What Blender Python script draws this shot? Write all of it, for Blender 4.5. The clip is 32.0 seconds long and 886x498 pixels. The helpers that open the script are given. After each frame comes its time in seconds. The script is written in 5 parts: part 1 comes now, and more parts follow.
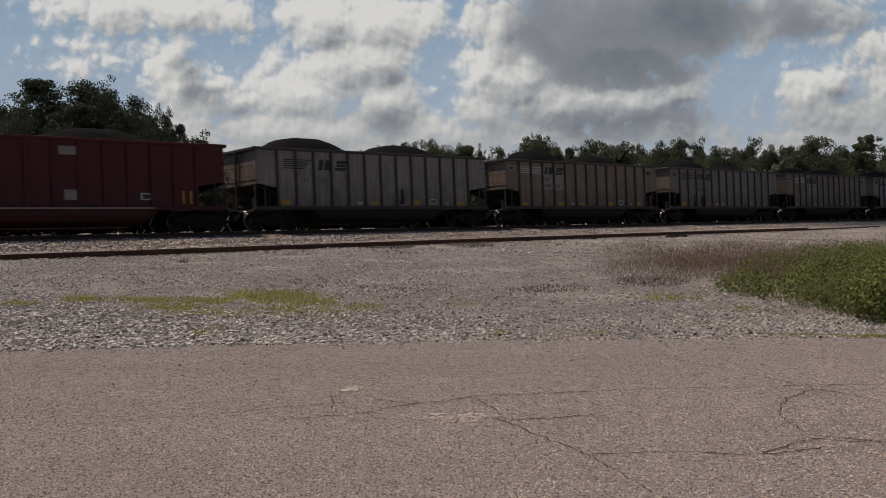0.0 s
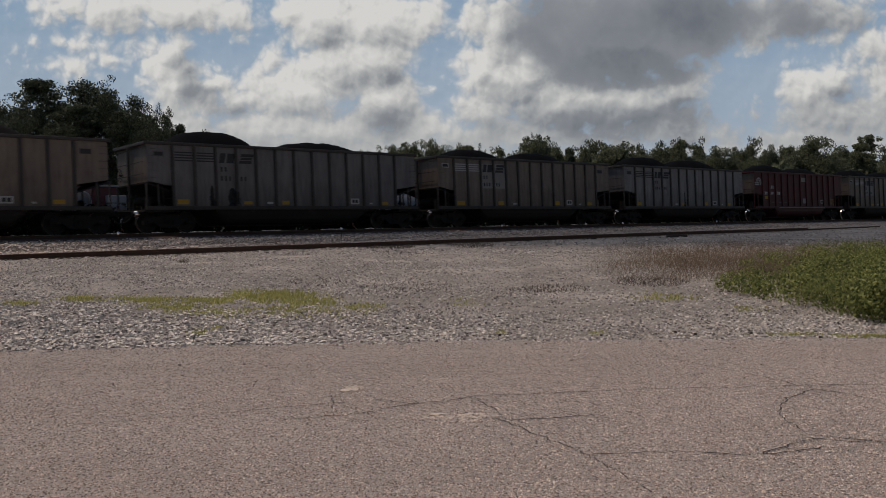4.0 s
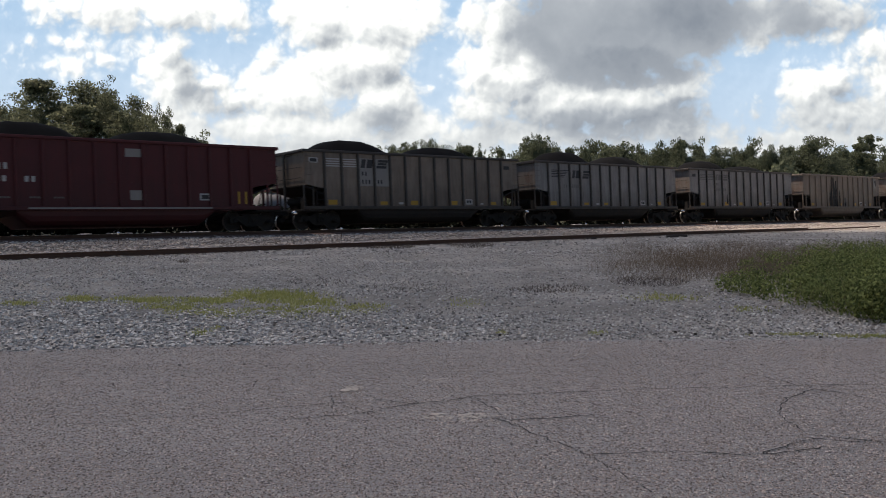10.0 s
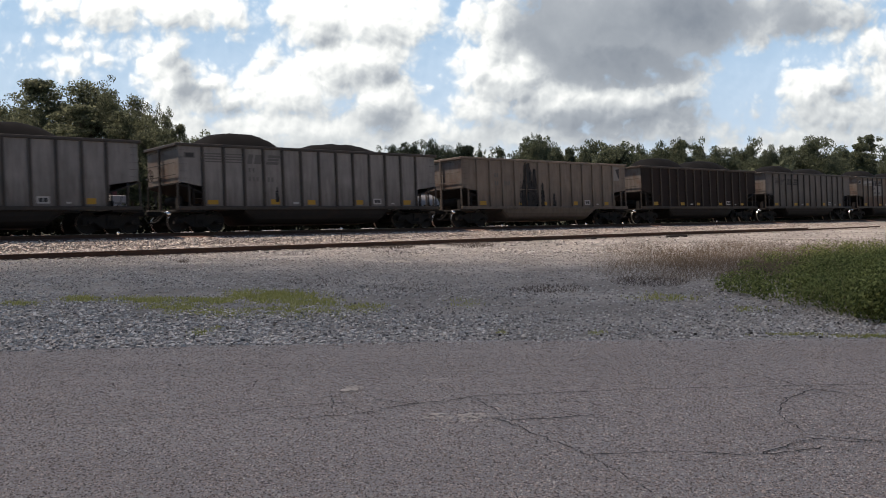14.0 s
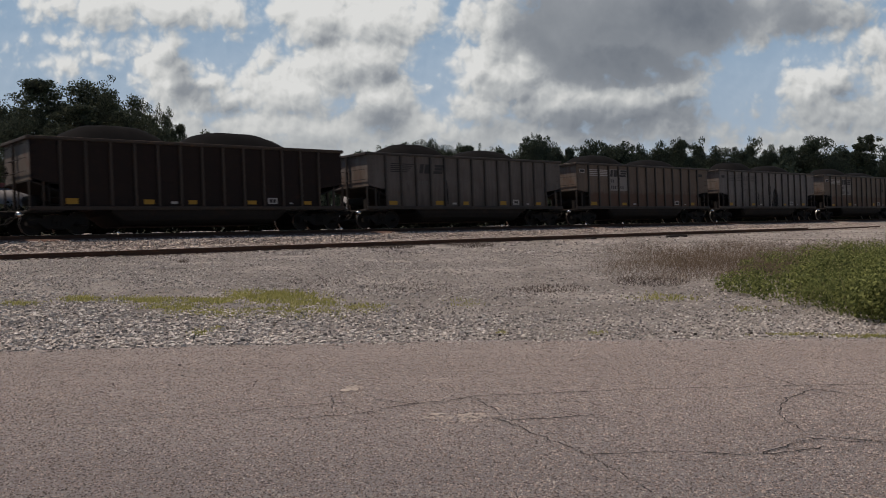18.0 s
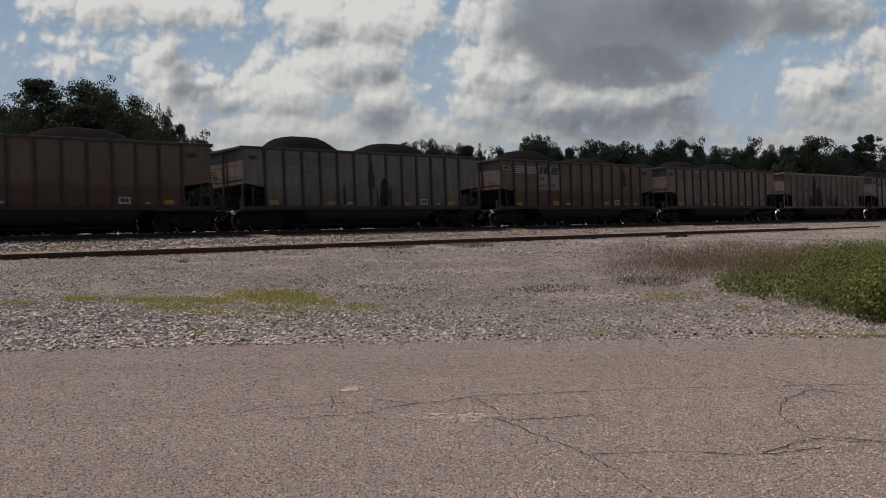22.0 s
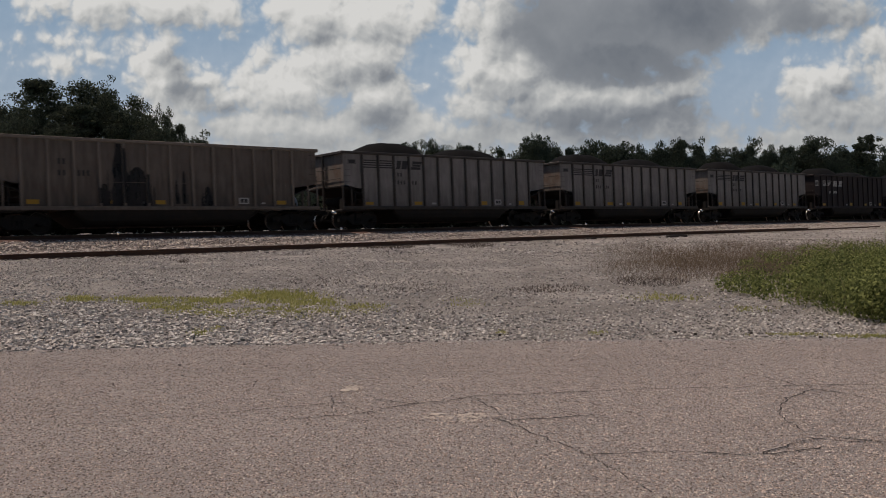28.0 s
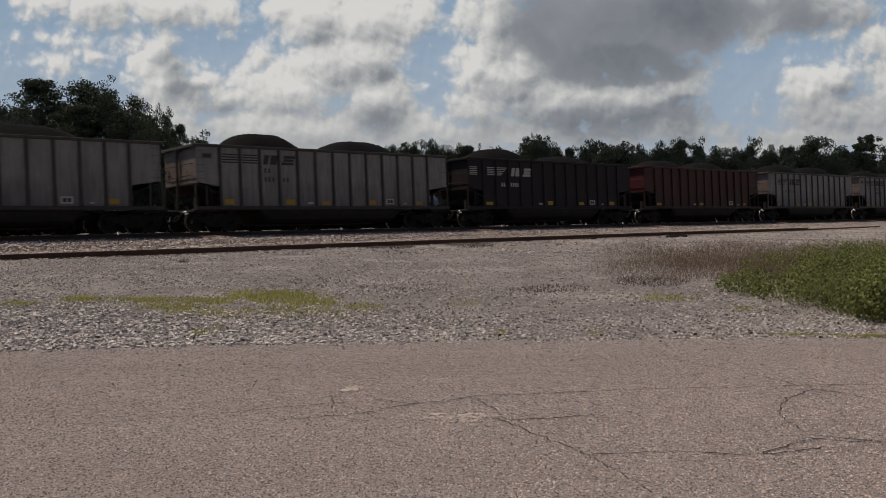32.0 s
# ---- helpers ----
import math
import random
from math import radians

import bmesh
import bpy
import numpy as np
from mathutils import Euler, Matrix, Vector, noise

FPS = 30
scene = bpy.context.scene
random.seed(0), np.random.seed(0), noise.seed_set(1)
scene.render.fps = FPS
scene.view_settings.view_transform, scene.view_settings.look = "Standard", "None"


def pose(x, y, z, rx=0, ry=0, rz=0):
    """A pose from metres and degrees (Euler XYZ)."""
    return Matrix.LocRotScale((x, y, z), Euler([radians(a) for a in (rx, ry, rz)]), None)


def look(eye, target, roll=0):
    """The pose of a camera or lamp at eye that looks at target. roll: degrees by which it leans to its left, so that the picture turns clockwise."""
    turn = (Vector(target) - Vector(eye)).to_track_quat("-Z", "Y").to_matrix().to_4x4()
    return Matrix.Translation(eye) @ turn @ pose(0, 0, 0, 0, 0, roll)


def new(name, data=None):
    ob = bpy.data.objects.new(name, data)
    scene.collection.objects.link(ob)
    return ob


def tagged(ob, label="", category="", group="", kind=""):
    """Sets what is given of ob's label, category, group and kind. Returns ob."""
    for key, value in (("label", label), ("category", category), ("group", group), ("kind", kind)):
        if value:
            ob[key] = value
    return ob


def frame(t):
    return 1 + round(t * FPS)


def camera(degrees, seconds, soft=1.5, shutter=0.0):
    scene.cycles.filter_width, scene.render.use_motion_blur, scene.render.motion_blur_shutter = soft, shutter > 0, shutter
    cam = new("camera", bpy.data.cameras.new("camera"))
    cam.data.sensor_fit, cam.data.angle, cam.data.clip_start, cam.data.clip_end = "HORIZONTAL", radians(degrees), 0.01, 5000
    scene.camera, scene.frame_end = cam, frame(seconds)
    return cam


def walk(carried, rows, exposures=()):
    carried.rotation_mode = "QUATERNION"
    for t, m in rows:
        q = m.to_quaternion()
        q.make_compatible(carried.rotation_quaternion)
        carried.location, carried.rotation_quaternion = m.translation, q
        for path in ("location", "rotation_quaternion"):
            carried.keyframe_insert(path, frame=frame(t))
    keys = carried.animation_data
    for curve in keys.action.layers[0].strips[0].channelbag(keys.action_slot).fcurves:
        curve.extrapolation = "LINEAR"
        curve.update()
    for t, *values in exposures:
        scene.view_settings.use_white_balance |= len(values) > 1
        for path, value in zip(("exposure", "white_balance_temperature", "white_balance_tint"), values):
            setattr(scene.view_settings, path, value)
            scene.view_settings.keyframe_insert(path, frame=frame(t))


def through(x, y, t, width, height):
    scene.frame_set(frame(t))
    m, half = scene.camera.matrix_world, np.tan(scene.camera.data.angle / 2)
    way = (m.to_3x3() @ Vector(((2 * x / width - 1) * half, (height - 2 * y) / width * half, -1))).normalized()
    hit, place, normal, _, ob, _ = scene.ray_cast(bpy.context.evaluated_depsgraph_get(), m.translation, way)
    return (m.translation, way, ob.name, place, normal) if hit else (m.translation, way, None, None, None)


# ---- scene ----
# ------------------------------------------------------------------ camera
EYE = (0.0, 0.0, 1.55)
cam = camera(51.12, 32.0, soft=0.9, shutter=0.3)
CAM_POSE = look(EYE, (0.0, 100.0, 1.55 - 100.0 * math.tan(radians(2.616))), 0.0)
walk(cam, [(0.0, CAM_POSE), (32.0, CAM_POSE)],
     exposures=[
         (0.0, -0.35, 6780, 15.2), (4.0, -0.35, 6780, 15.2), (5.5, -0.28, 6740, 15), (6.2, -0.12, 6730, 14.5), (7.0, 0.30, 6720, 14), (8.0, 0.55, 6720, 13.5), (9.0, 0.57, 6720, 13.5),
         (13.0, 0.52, 6720, 13.5), (14.5, 0.50, 6680, 13.5), (17.0, 0.02, 6640, 14), (18.2, -0.24, 6700, 14.5), (19.5, -0.31, 6750, 15.2), (32.0, -0.33, 6780, 15.2)])

# ------------------------------------------------------------------ world and sun
SUN_EL, SUN_BEAR = radians(63), radians(-75)
world = bpy.data.worlds.new("sky")
scene.world = world
world.use_nodes = True
wn = world.node_tree.nodes
wl = world.node_tree.links
sky = wn.new("ShaderNodeTexSky")
sky.sky_type = 'NISHITA'
sky.sun_disc = False
sky.sun_elevation = SUN_EL
sky.sun_rotation = SUN_BEAR
sky.air_density, sky.dust_density, sky.ozone_density = 1.1, 0.5, 1.6
wn["Background"].inputs["Strength"].default_value = 0.056
wl.new(sky.outputs[0], wn["Background"].inputs[0])
sun = new("sun", bpy.data.lights.new("sun", 'SUN'))
sun.data.energy = 3.6
sun.data.angle = radians(0.6)
sun.data.color = (1.0, 0.86, 0.73)
SUN_DIR = Vector((math.sin(SUN_BEAR) * math.cos(SUN_EL), math.cos(SUN_BEAR) * math.cos(SUN_EL), math.sin(SUN_EL)))
sun.matrix_world = look(SUN_DIR * 50, (0, 0, 0))

# ------------------------------------------------------------------ track frame and train timing
TRACK_DIST, TRACK_HEAD, RAIL_Z, CANT = 38.12, radians(47.94), 0.38, 3.55
TRACK = pose(-math.cos(TRACK_HEAD) * TRACK_DIST, math.sin(TRACK_HEAD) * TRACK_DIST, RAIL_Z, 0, 0, 42.06) @ pose(0, 0, 0, -CANT)
CAR_PITCH, FIRST_CAR = 16.18, 4.79
# slack in the couplings: how far each car stands from its even place, in metres
SLACK = [0.06, 0, 0, 0, 0, 0, 0.12, 0.02, -0.08, -0.2, 0.12, 0.24, 0.2, 0.12, 0.06, 0.27, 0.3, 0.31, 0.28, 0.15, 0.13, 0.12, 0.12, 0.12, 0.12]


def run(t):
    """How far the train has rolled by t seconds."""
    return 9.317 * t + 0.01363 * t * t - 0.00005 * t ** 3


# ------------------------------------------------------------------ materials
def nodes_of(name):
    m = bpy.data.materials.new(name)
    m.use_nodes = True
    nt = m.node_tree
    return m, nt, nt.nodes["Principled BSDF"]


def tex(nt, kind, scale, detail=4.0, rough=0.6, coords=None, dist=0.0):
    n = nt.nodes.new(kind)
    n.inputs["Scale"].default_value = scale
    if "Detail" in n.inputs:
        n.inputs["Detail"].default_value = detail
    if "Roughness" in n.inputs:
        n.inputs["Roughness"].default_value = rough
    if "Distortion" in n.inputs:
        n.inputs["Distortion"].default_value = dist
    if coords is not None:
        nt.links.new(coords, n.inputs["Vector"])
    return n


def ramp(nt, fac, stops):
    r = nt.nodes.new("ShaderNodeValToRGB")
    el = r.color_ramp.elements
    while len(el) < len(stops):
        el.new(0.5)
    for e, (p, c) in zip(el, stops):
        e.position = p
        e.color = (*c, 1) if len(c) == 3 else c
    nt.links.new(fac, r.inputs[0])
    return r


def mixc(nt, fac, a, b, mode='MIX'):
    m = nt.nodes.new("ShaderNodeMix")
    m.data_type, m.blend_type = 'RGBA', mode
    for sock, val in ((m.inputs["Factor"], fac), (m.inputs["A"], a), (m.inputs["B"], b)):
        if isinstance(val, bpy.types.NodeSocket):
            nt.links.new(val, sock)
        elif isinstance(val, (int, float)):
            sock.default_value = val
        else:
            sock.default_value = (*val, 1)
    return m.outputs["Result"]


def calc(nt, op, a, b=0.0, clamp=False):
    m = nt.nodes.new("ShaderNodeMath")
    m.operation, m.use_clamp = op, clamp
    for sock, val in zip(m.inputs, (a, b)):
        if isinstance(val, bpy.types.NodeSocket):
            nt.links.new(val, sock)
        else:
            sock.default_value = val
    return m.outputs[0]


def bump(nt, bsdf, height, strength, dist=0.02):
    b = nt.nodes.new("ShaderNodeBump")
    b.inputs["Strength"].default_value = strength
    b.inputs["Distance"].default_value = dist
    nt.links.new(height, b.inputs["Height"])
    nt.links.new(b.outputs[0], bsdf.inputs["Normal"])


def obj_coords(nt):
    return nt.nodes.new("ShaderNodeTexCoord").outputs["Object"]


def world_coords(nt):
    return nt.nodes.new("ShaderNodeNewGeometry").outputs["Position"]


def paint(name, colour, dirt=(0.032, 0.026, 0.022), amount=0.5, rough=0.55, rust=0.0):
    """Weathered car paint: grime in streaks down the sheet, rust freckles, dust at two scales."""
    m, nt, b = nodes_of(name)
    co = obj_coords(nt)
    info = nt.nodes.new("ShaderNodeObjectInfo")
    mp = nt.nodes.new("ShaderNodeMapping")
    nt.links.new(co, mp.inputs[0])
    shift = nt.nodes.new("ShaderNodeCombineXYZ")
    nt.links.new(calc(nt, 'MULTIPLY', info.outputs["Random"], 60.0), shift.inputs[0])
    nt.links.new(shift.outputs[0], mp.inputs["Location"])
    mp.inputs["Scale"].default_value = (1, 1, 0.12)
    streak = tex(nt, "ShaderNodeTexNoise", 5.0, 6, 0.65, mp.outputs[0])
    patch = tex(nt, "ShaderNodeTexNoise", 0.7, 4, 0.6, co)
    fine = tex(nt, "ShaderNodeTexNoise", 28.0, 3, 0.6, co)
    f = calc(nt, 'MULTIPLY', ramp(nt, streak.outputs[0], [(0.42, (0, 0, 0)), (0.75, (1, 1, 1))]).outputs[0], amount)
    c = mixc(nt, f, colour, dirt)
    c = mixc(nt, calc(nt, 'MULTIPLY', ramp(nt, patch.outputs[0], [(0.4, (0, 0, 0)), (0.7, (1, 1, 1))]).outputs[0], amount * 0.6), c, dirt)
    c = mixc(nt, calc(nt, 'MULTIPLY', fine.outputs[0], 0.25), c, [x * 0.6 for x in colour])
    sep = nt.nodes.new("ShaderNodeSeparateXYZ")
    nt.links.new(co, sep.inputs[0])
    splash = calc(nt, 'ADD', sep.outputs[2], calc(nt, 'MULTIPLY', streak.outputs[0], -1.6))
    low = nt.nodes.new("ShaderNodeMapRange")
    nt.links.new(splash, low.inputs[0])
    low.inputs[1].default_value, low.inputs[2].default_value = 0.2, 1.6
    low.inputs[3].default_value, low.inputs[4].default_value = amount * 0.9, 0.0
    c = mixc(nt, low.outputs[0], c, dirt)
    if rust:
        spots = tex(nt, "ShaderNodeTexNoise", 3.0, 8, 0.75, co)
        c = mixc(nt, calc(nt, 'MULTIPLY', ramp(nt, spots.outputs[0], [(0.52, (0, 0, 0)), (0.66, (1, 1, 1))]).outputs[0], rust), c, (0.12, 0.05, 0.025))
    nt.links.new(c, b.inputs["Base Color"])
    b.inputs["Roughness"].default_value = rough
    b.inputs["Specular IOR Level"].default_value = 0.25
    bump(nt, b, patch.outputs[0], 0.15, 0.03)
    return m


def rusty_end(name):
    """Pale end sheet with orange rust bleeding up from below and out of the seams."""
    m = paint(name, (0.22, 0.195, 0.175), amount=0.5, rust=0.25)
    nt = m.node_tree
    b = nt.nodes["Principled BSDF"]
    old = b.inputs["Base Color"].links[0].from_socket
    co = obj_coords(nt)
    info = nt.nodes.new("ShaderNodeObjectInfo")
    shift = nt.nodes.new("ShaderNodeVectorMath")
    nt.links.new(co, shift.inputs[0])
    nt.links.new(calc(nt, 'MULTIPLY', info.outputs["Random"], 40.0), shift.inputs[1])
    blot = tex(nt, "ShaderNodeTexNoise", 0.9, 6, 0.65, shift.outputs[0])
    f = ramp(nt, blot.outputs[0], [(0.45, (0, 0, 0)), (0.66, (0.75, 0.75, 0.75))]).outputs[0]
    nt.links.new(mixc(nt, f, old, (0.13, 0.075, 0.05)), b.inputs["Base Color"])
    return m


def rust_skirt(name):
    """Tan paint over a lower band that has gone to dark rust, with a ragged edge."""
    m = paint(name, (0.15, 0.115, 0.09), amount=0.5, rust=0.3)
    nt = m.node_tree
    b = nt.nodes["Principled BSDF"]
    old = b.inputs["Base Color"].links[0].from_socket
    co = obj_coords(nt)
    sep = nt.nodes.new("ShaderNodeSeparateXYZ")
    nt.links.new(co, sep.inputs[0])
    n = tex(nt, "ShaderNodeTexNoise", 1.6, 6, 0.65, co)
    edge = calc(nt, 'ADD', sep.outputs[2], calc(nt, 'MULTIPLY', calc(nt, 'SUBTRACT', n.outputs[0], 0.5), 0.9))
    mr = nt.nodes.new("ShaderNodeMapRange")
    nt.links.new(edge, mr.inputs[0])
    mr.inputs[1].default_value, mr.inputs[2].default_value = 1.85, 2.05
    mr.inputs[3].default_value, mr.inputs[4].default_value = 0.85, 0.0
    nt.links.new(mixc(nt, mr.outputs[0], old, (0.085, 0.046, 0.031)), b.inputs["Base Color"])
    return m


def plain(name, colour, rough=0.7, metal=0.0, scale=12.0, vary=0.35):
    m, nt, b = nodes_of(name)
    co = obj_coords(nt)
    n1 = tex(nt, "ShaderNodeTexNoise", scale, 5, 0.65, co)
    n2 = tex(nt, "ShaderNodeTexNoise", scale * 0.13, 3, 0.6, co)
    c = mixc(nt, calc(nt, 'MULTIPLY', n1.outputs[0], vary), colour, [x * 0.45 for x in colour])
    c = mixc(nt, calc(nt, 'MULTIPLY', n2.outputs[0], vary), c, [min(1, x * 1.35) for x in colour])
    nt.links.new(c, b.inputs["Base Color"])
    b.inputs["Roughness"].default_value = rough
    b.inputs["Metallic"].default_value = metal
    bump(nt, b, n1.outputs[0], 0.2, 0.01)
    return m


def asphalt():
    m, nt, b = nodes_of("asphalt")
    co = world_coords(nt)
    grit = tex(nt, "ShaderNodeTexVoronoi", 85.0, coords=co)
    grit2 = tex(nt, "ShaderNodeTexVoronoi", 52.0, coords=co)
    fine = tex(nt, "ShaderNodeTexNoise", 55.0, 5, 0.75, co)
    mp = nt.nodes.new("ShaderNodeMapping")
    nt.links.new(co, mp.inputs[0])
    mp.inputs["Rotation"].default_value = (0, 0, radians(-3))
    mp.inputs["Scale"].default_value = (0.12, 1.0, 1)
    lanes = tex(nt, "ShaderNodeTexNoise", 0.9, 4, 0.6, mp.outputs[0])
    blot = tex(nt, "ShaderNodeTexNoise", 0.55, 5, 0.65, co)
    stone = ramp(nt, grit.outputs["Color"], [(0.22, (0.0495, 0.0334, 0.0265)), (0.45, (0.186, 0.124, 0.098)), (0.62, (0.333, 0.226, 0.179)), (0.74, (0.619, 0.442, 0.356)), (0.85, (0.791, 0.736, 0.698))])
    c = mixc(nt, calc(nt, 'MULTIPLY', grit2.outputs["Color"], 0.30), stone.outputs[0], (0.161, 0.117, 0.0933))
    c = mixc(nt, ramp(nt, fine.outputs[0], [(0.35, (0.35, 0.35, 0.35)), (0.6, (0, 0, 0))]).outputs[0], c, (0.135, 0.0992, 0.0801))
    c = mixc(nt, ramp(nt, lanes.outputs[0], [(0.4, (0, 0, 0)), (0.7, (0.25, 0.25, 0.25))]).outputs[0], c, (0.16, 0.12, 0.1))
    c = mixc(nt, ramp(nt, blot.outputs[0], [(0.45, (0, 0, 0)), (0.75, (0.22, 0.22, 0.22))]).outputs[0], c, (0.37, 0.295, 0.25))
    nt.links.new(c, b.inputs["Base Color"])
    b.inputs["Roughness"].default_value = 0.62
    h = calc(nt, 'ADD', grit.outputs["Distance"], calc(nt, 'MULTIPLY', fine.outputs[0], 0.8))
    bump(nt, b, h, 1.0, 0.016)
    return m


def gravel():
    """Crushed limestone, with worn darker lanes, dusty fines and dry weeds showing through."""
    m, nt, b = nodes_of("gravel")
    co = world_coords(nt)
    v1 = tex(nt, "ShaderNodeTexVoronoi", 24.0, coords=co)
    v2 = tex(nt, "ShaderNodeTexVoronoi", 55.0, coords=co)
    n = tex(nt, "ShaderNodeTexNoise", 0.35, 5, 0.6, co)
    mp = nt.nodes.new("ShaderNodeMapping")
    nt.links.new(co, mp.inputs[0])
    mp.inputs["Rotation"].default_value = (0, 0, radians(8))
    mp.inputs["Scale"].default_value = (0.14, 1, 1)
    band = tex(nt, "ShaderNodeTexNoise", 0.6, 4, 0.6, mp.outputs[0])
    c = ramp(nt, v1.outputs["Color"], [(0.2, (0.274, 0.241, 0.212)), (0.42, (0.559, 0.504, 0.448)), (0.65, (0.707, 0.644, 0.578)), (0.85, (0.92, 0.862, 0.786))]).outputs[0]
    c2 = ramp(nt, v2.outputs["Color"], [(0.0, (0.342, 0.302, 0.27)), (1.0, (0.752, 0.689, 0.621))]).outputs[0]
    c = mixc(nt, 0.45, c, c2)
    # Gaps between stones are coloured darker, in place of their small shadows.
    c = mixc(nt, ramp(nt, v1.outputs["Distance"], [(0.25, (0, 0, 0)), (0.65, (0.7, 0.7, 0.7))]).outputs[0], c, (0.228, 0.199, 0.176))
    c = mixc(nt, ramp(nt, band.outputs[0], [(0.40, (0, 0, 0)), (0.64, (0.6, 0.6, 0.6))]).outputs[0], c, (0.38, 0.335, 0.296))
    c = mixc(nt, ramp(nt, n.outputs[0], [(0.45, (0, 0, 0)), (0.68, (0.7, 0.7, 0.7))]).outputs[0], c, (0.8, 0.735, 0.665))
    sep = nt.nodes.new("ShaderNodeSeparateXYZ")
    nt.links.new(co, sep.inputs[0])
    far = nt.nodes.new("ShaderNodeMapRange")
    across = calc(nt, 'ADD', calc(nt, 'MULTIPLY', sep.outputs[0], -math.cos(TRACK_HEAD)), calc(nt, 'MULTIPLY', sep.outputs[1], math.sin(TRACK_HEAD)))
    nt.links.new(across, far.inputs[0])
    far.inputs[1].default_value, far.inputs[2].default_value = 39.0, 41.5
    field = ramp(nt, n.outputs[0], [(0.3, (0.03, 0.04, 0.014)), (0.7, (0.06, 0.06, 0.028))]).outputs[0]
    c = mixc(nt, far.outputs[0], c, field)
    nt.links.new(c, b.inputs["Base Color"])
    b.inputs["Roughness"].default_value = 0.92
    bump(nt, b, calc(nt, 'ADD', v1.outputs["Distance"], v2.outputs["Distance"]), 0.9, 0.04)
    return m


def leafy(name, dark, light, rough=0.55, through=0.25):
    m, nt, b = nodes_of(name)
    geo = nt.nodes.new("ShaderNodeNewGeometry")
    n = tex(nt, "ShaderNodeTexNoise", 0.6, 3, 0.6, obj_coords(nt))
    c = ramp(nt, geo.outputs["Random Per Island"], [(0.0, dark), (0.6, [(a + d) / 2 for a, d in zip(dark, light)]), (1.0, light)]).outputs[0]
    c = mixc(nt, calc(nt, 'MULTIPLY', n.outputs[0], 0.5), c, [x * 0.5 for x in dark])
    nt.links.new(c, b.inputs["Base Color"])
    b.inputs["Roughness"].default_value = rough
    b.inputs["Specular IOR Level"].default_value = 0.15
    tr = nt.nodes.new("ShaderNodeBsdfTranslucent")
    nt.links.new(c, tr.inputs[0])
    mx = nt.nodes.new("ShaderNodeMixShader")
    mx.inputs[0].default_value = through
    nt.links.new(b.outputs[0], mx.inputs[1])
    nt.links.new(tr.outputs[0], mx.inputs[2])
    nt.links.new(mx.outputs[0], nt.nodes["Material Output"].inputs[0])
    return m


def stones(name, stops, rough=0.9):
    m, nt, b = nodes_of(name)
    geo = nt.nodes.new("ShaderNodeNewGeometry")
    n = tex(nt, "ShaderNodeTexNoise", 40.0, 3, 0.6, world_coords(nt))
    c = ramp(nt, geo.outputs["Random Per Island"], stops).outputs[0]
    c = mixc(nt, calc(nt, 'MULTIPLY', n.outputs[0], 0.4), c, (0.12, 0.11, 0.10))
    nt.links.new(c, b.inputs["Base Color"])
    b.inputs["Roughness"].default_value = rough
    return m


M_ASPHALT, M_GRAVEL = asphalt(), gravel()
M_STONE = stones("limestone", [(0.0, (0.14, 0.125, 0.114)), (0.22, (0.43, 0.395, 0.358)), (0.6, (0.64, 0.592, 0.538)), (0.85, (0.77, 0.72, 0.66)), (1.0, (0.87, 0.84, 0.8))])
M_BALLAST = stones("ballast_stone", [(0.0, (0.204, 0.164, 0.138)), (0.5, (0.504, 0.433, 0.38)), (1.0, (0.792, 0.714, 0.644))])
M_CLOD = plain("dark_clod", (0.06, 0.048, 0.04), 0.95, 0, 30.0, 0.5)
M_CRACK = plain("crack", (0.03, 0.025, 0.022), 0.95)
M_CHIP = stones("road_chips", [(0.0, (0.053, 0.04, 0.0339)), (0.2, (0.17, 0.128, 0.106)), (0.45, (0.329, 0.252, 0.209)), (0.7, (0.594, 0.472, 0.396)), (0.9, (0.9, 0.75, 0.64)), (1.0, (0.92, 0.88, 0.79))], 0.65)
M_PATCH = plain("road_patch", (0.74, 0.65, 0.56), 0.9, scale=30, vary=0.6)
M_RUST = plain("rust", (0.085, 0.045, 0.03), 0.85, 0.2, 9.0, 0.6)
M_CHROME = plain("polished_metal", (0.85, 0.84, 0.82), 0.2, 1.0, 10.0, 0.05)
M_RAILTOP = plain("worn_rail", (0.6, 0.58, 0.55), 0.2, 1.0, 9.0, 0.4)
M_TIE = plain("tie_wood", (0.045, 0.036, 0.03), 0.95, 0, 6.0, 0.6)
# Rusty dirt colour, darkened to hold the train's shadow.
M_DARKBED = plain("dirty_shaded_ballast", (0.09, 0.047, 0.033), 0.95, 0, 20.0, 0.6)
# Both steels are coloured near black to carry the shade under the cars.
M_STEEL = plain("shade_darkened_steel", (0.010, 0.008, 0.0072), 0.9, 0.0, 10.0, 0.5)
M_WHEEL = plain("shade_darkened_wheel", (0.016, 0.012, 0.01), 0.8, 0.1, 10.0, 0.5)
M_TREAD = plain("polished_tread", (0.62, 0.60, 0.57), 0.28, 1.0, 10.0, 0.2)
M_COAL = plain("coal", (0.010, 0.010, 0.0105), 1.0, 0, 14.0, 0.8)
M_COAL.node_tree.nodes["Principled BSDF"].inputs["Specular IOR Level"].default_value = 0.08
M_YELLOW = plain("yellow_reflector", (0.34, 0.19, 0.01), 0.6)
M_WHITE = plain("white_marking", (0.36, 0.35, 0.34), 0.7, vary=0.5)
M_PANEL = plain("repainted_panel", (0.215, 0.2, 0.188), 0.7, vary=0.5)
M_DARKMARK = plain("dark_marking", (0.025, 0.023, 0.024), 0.7, vary=0.5)
M_GREYMARK = plain("faded_marking", (0.10, 0.095, 0.09), 0.7, vary=0.6)
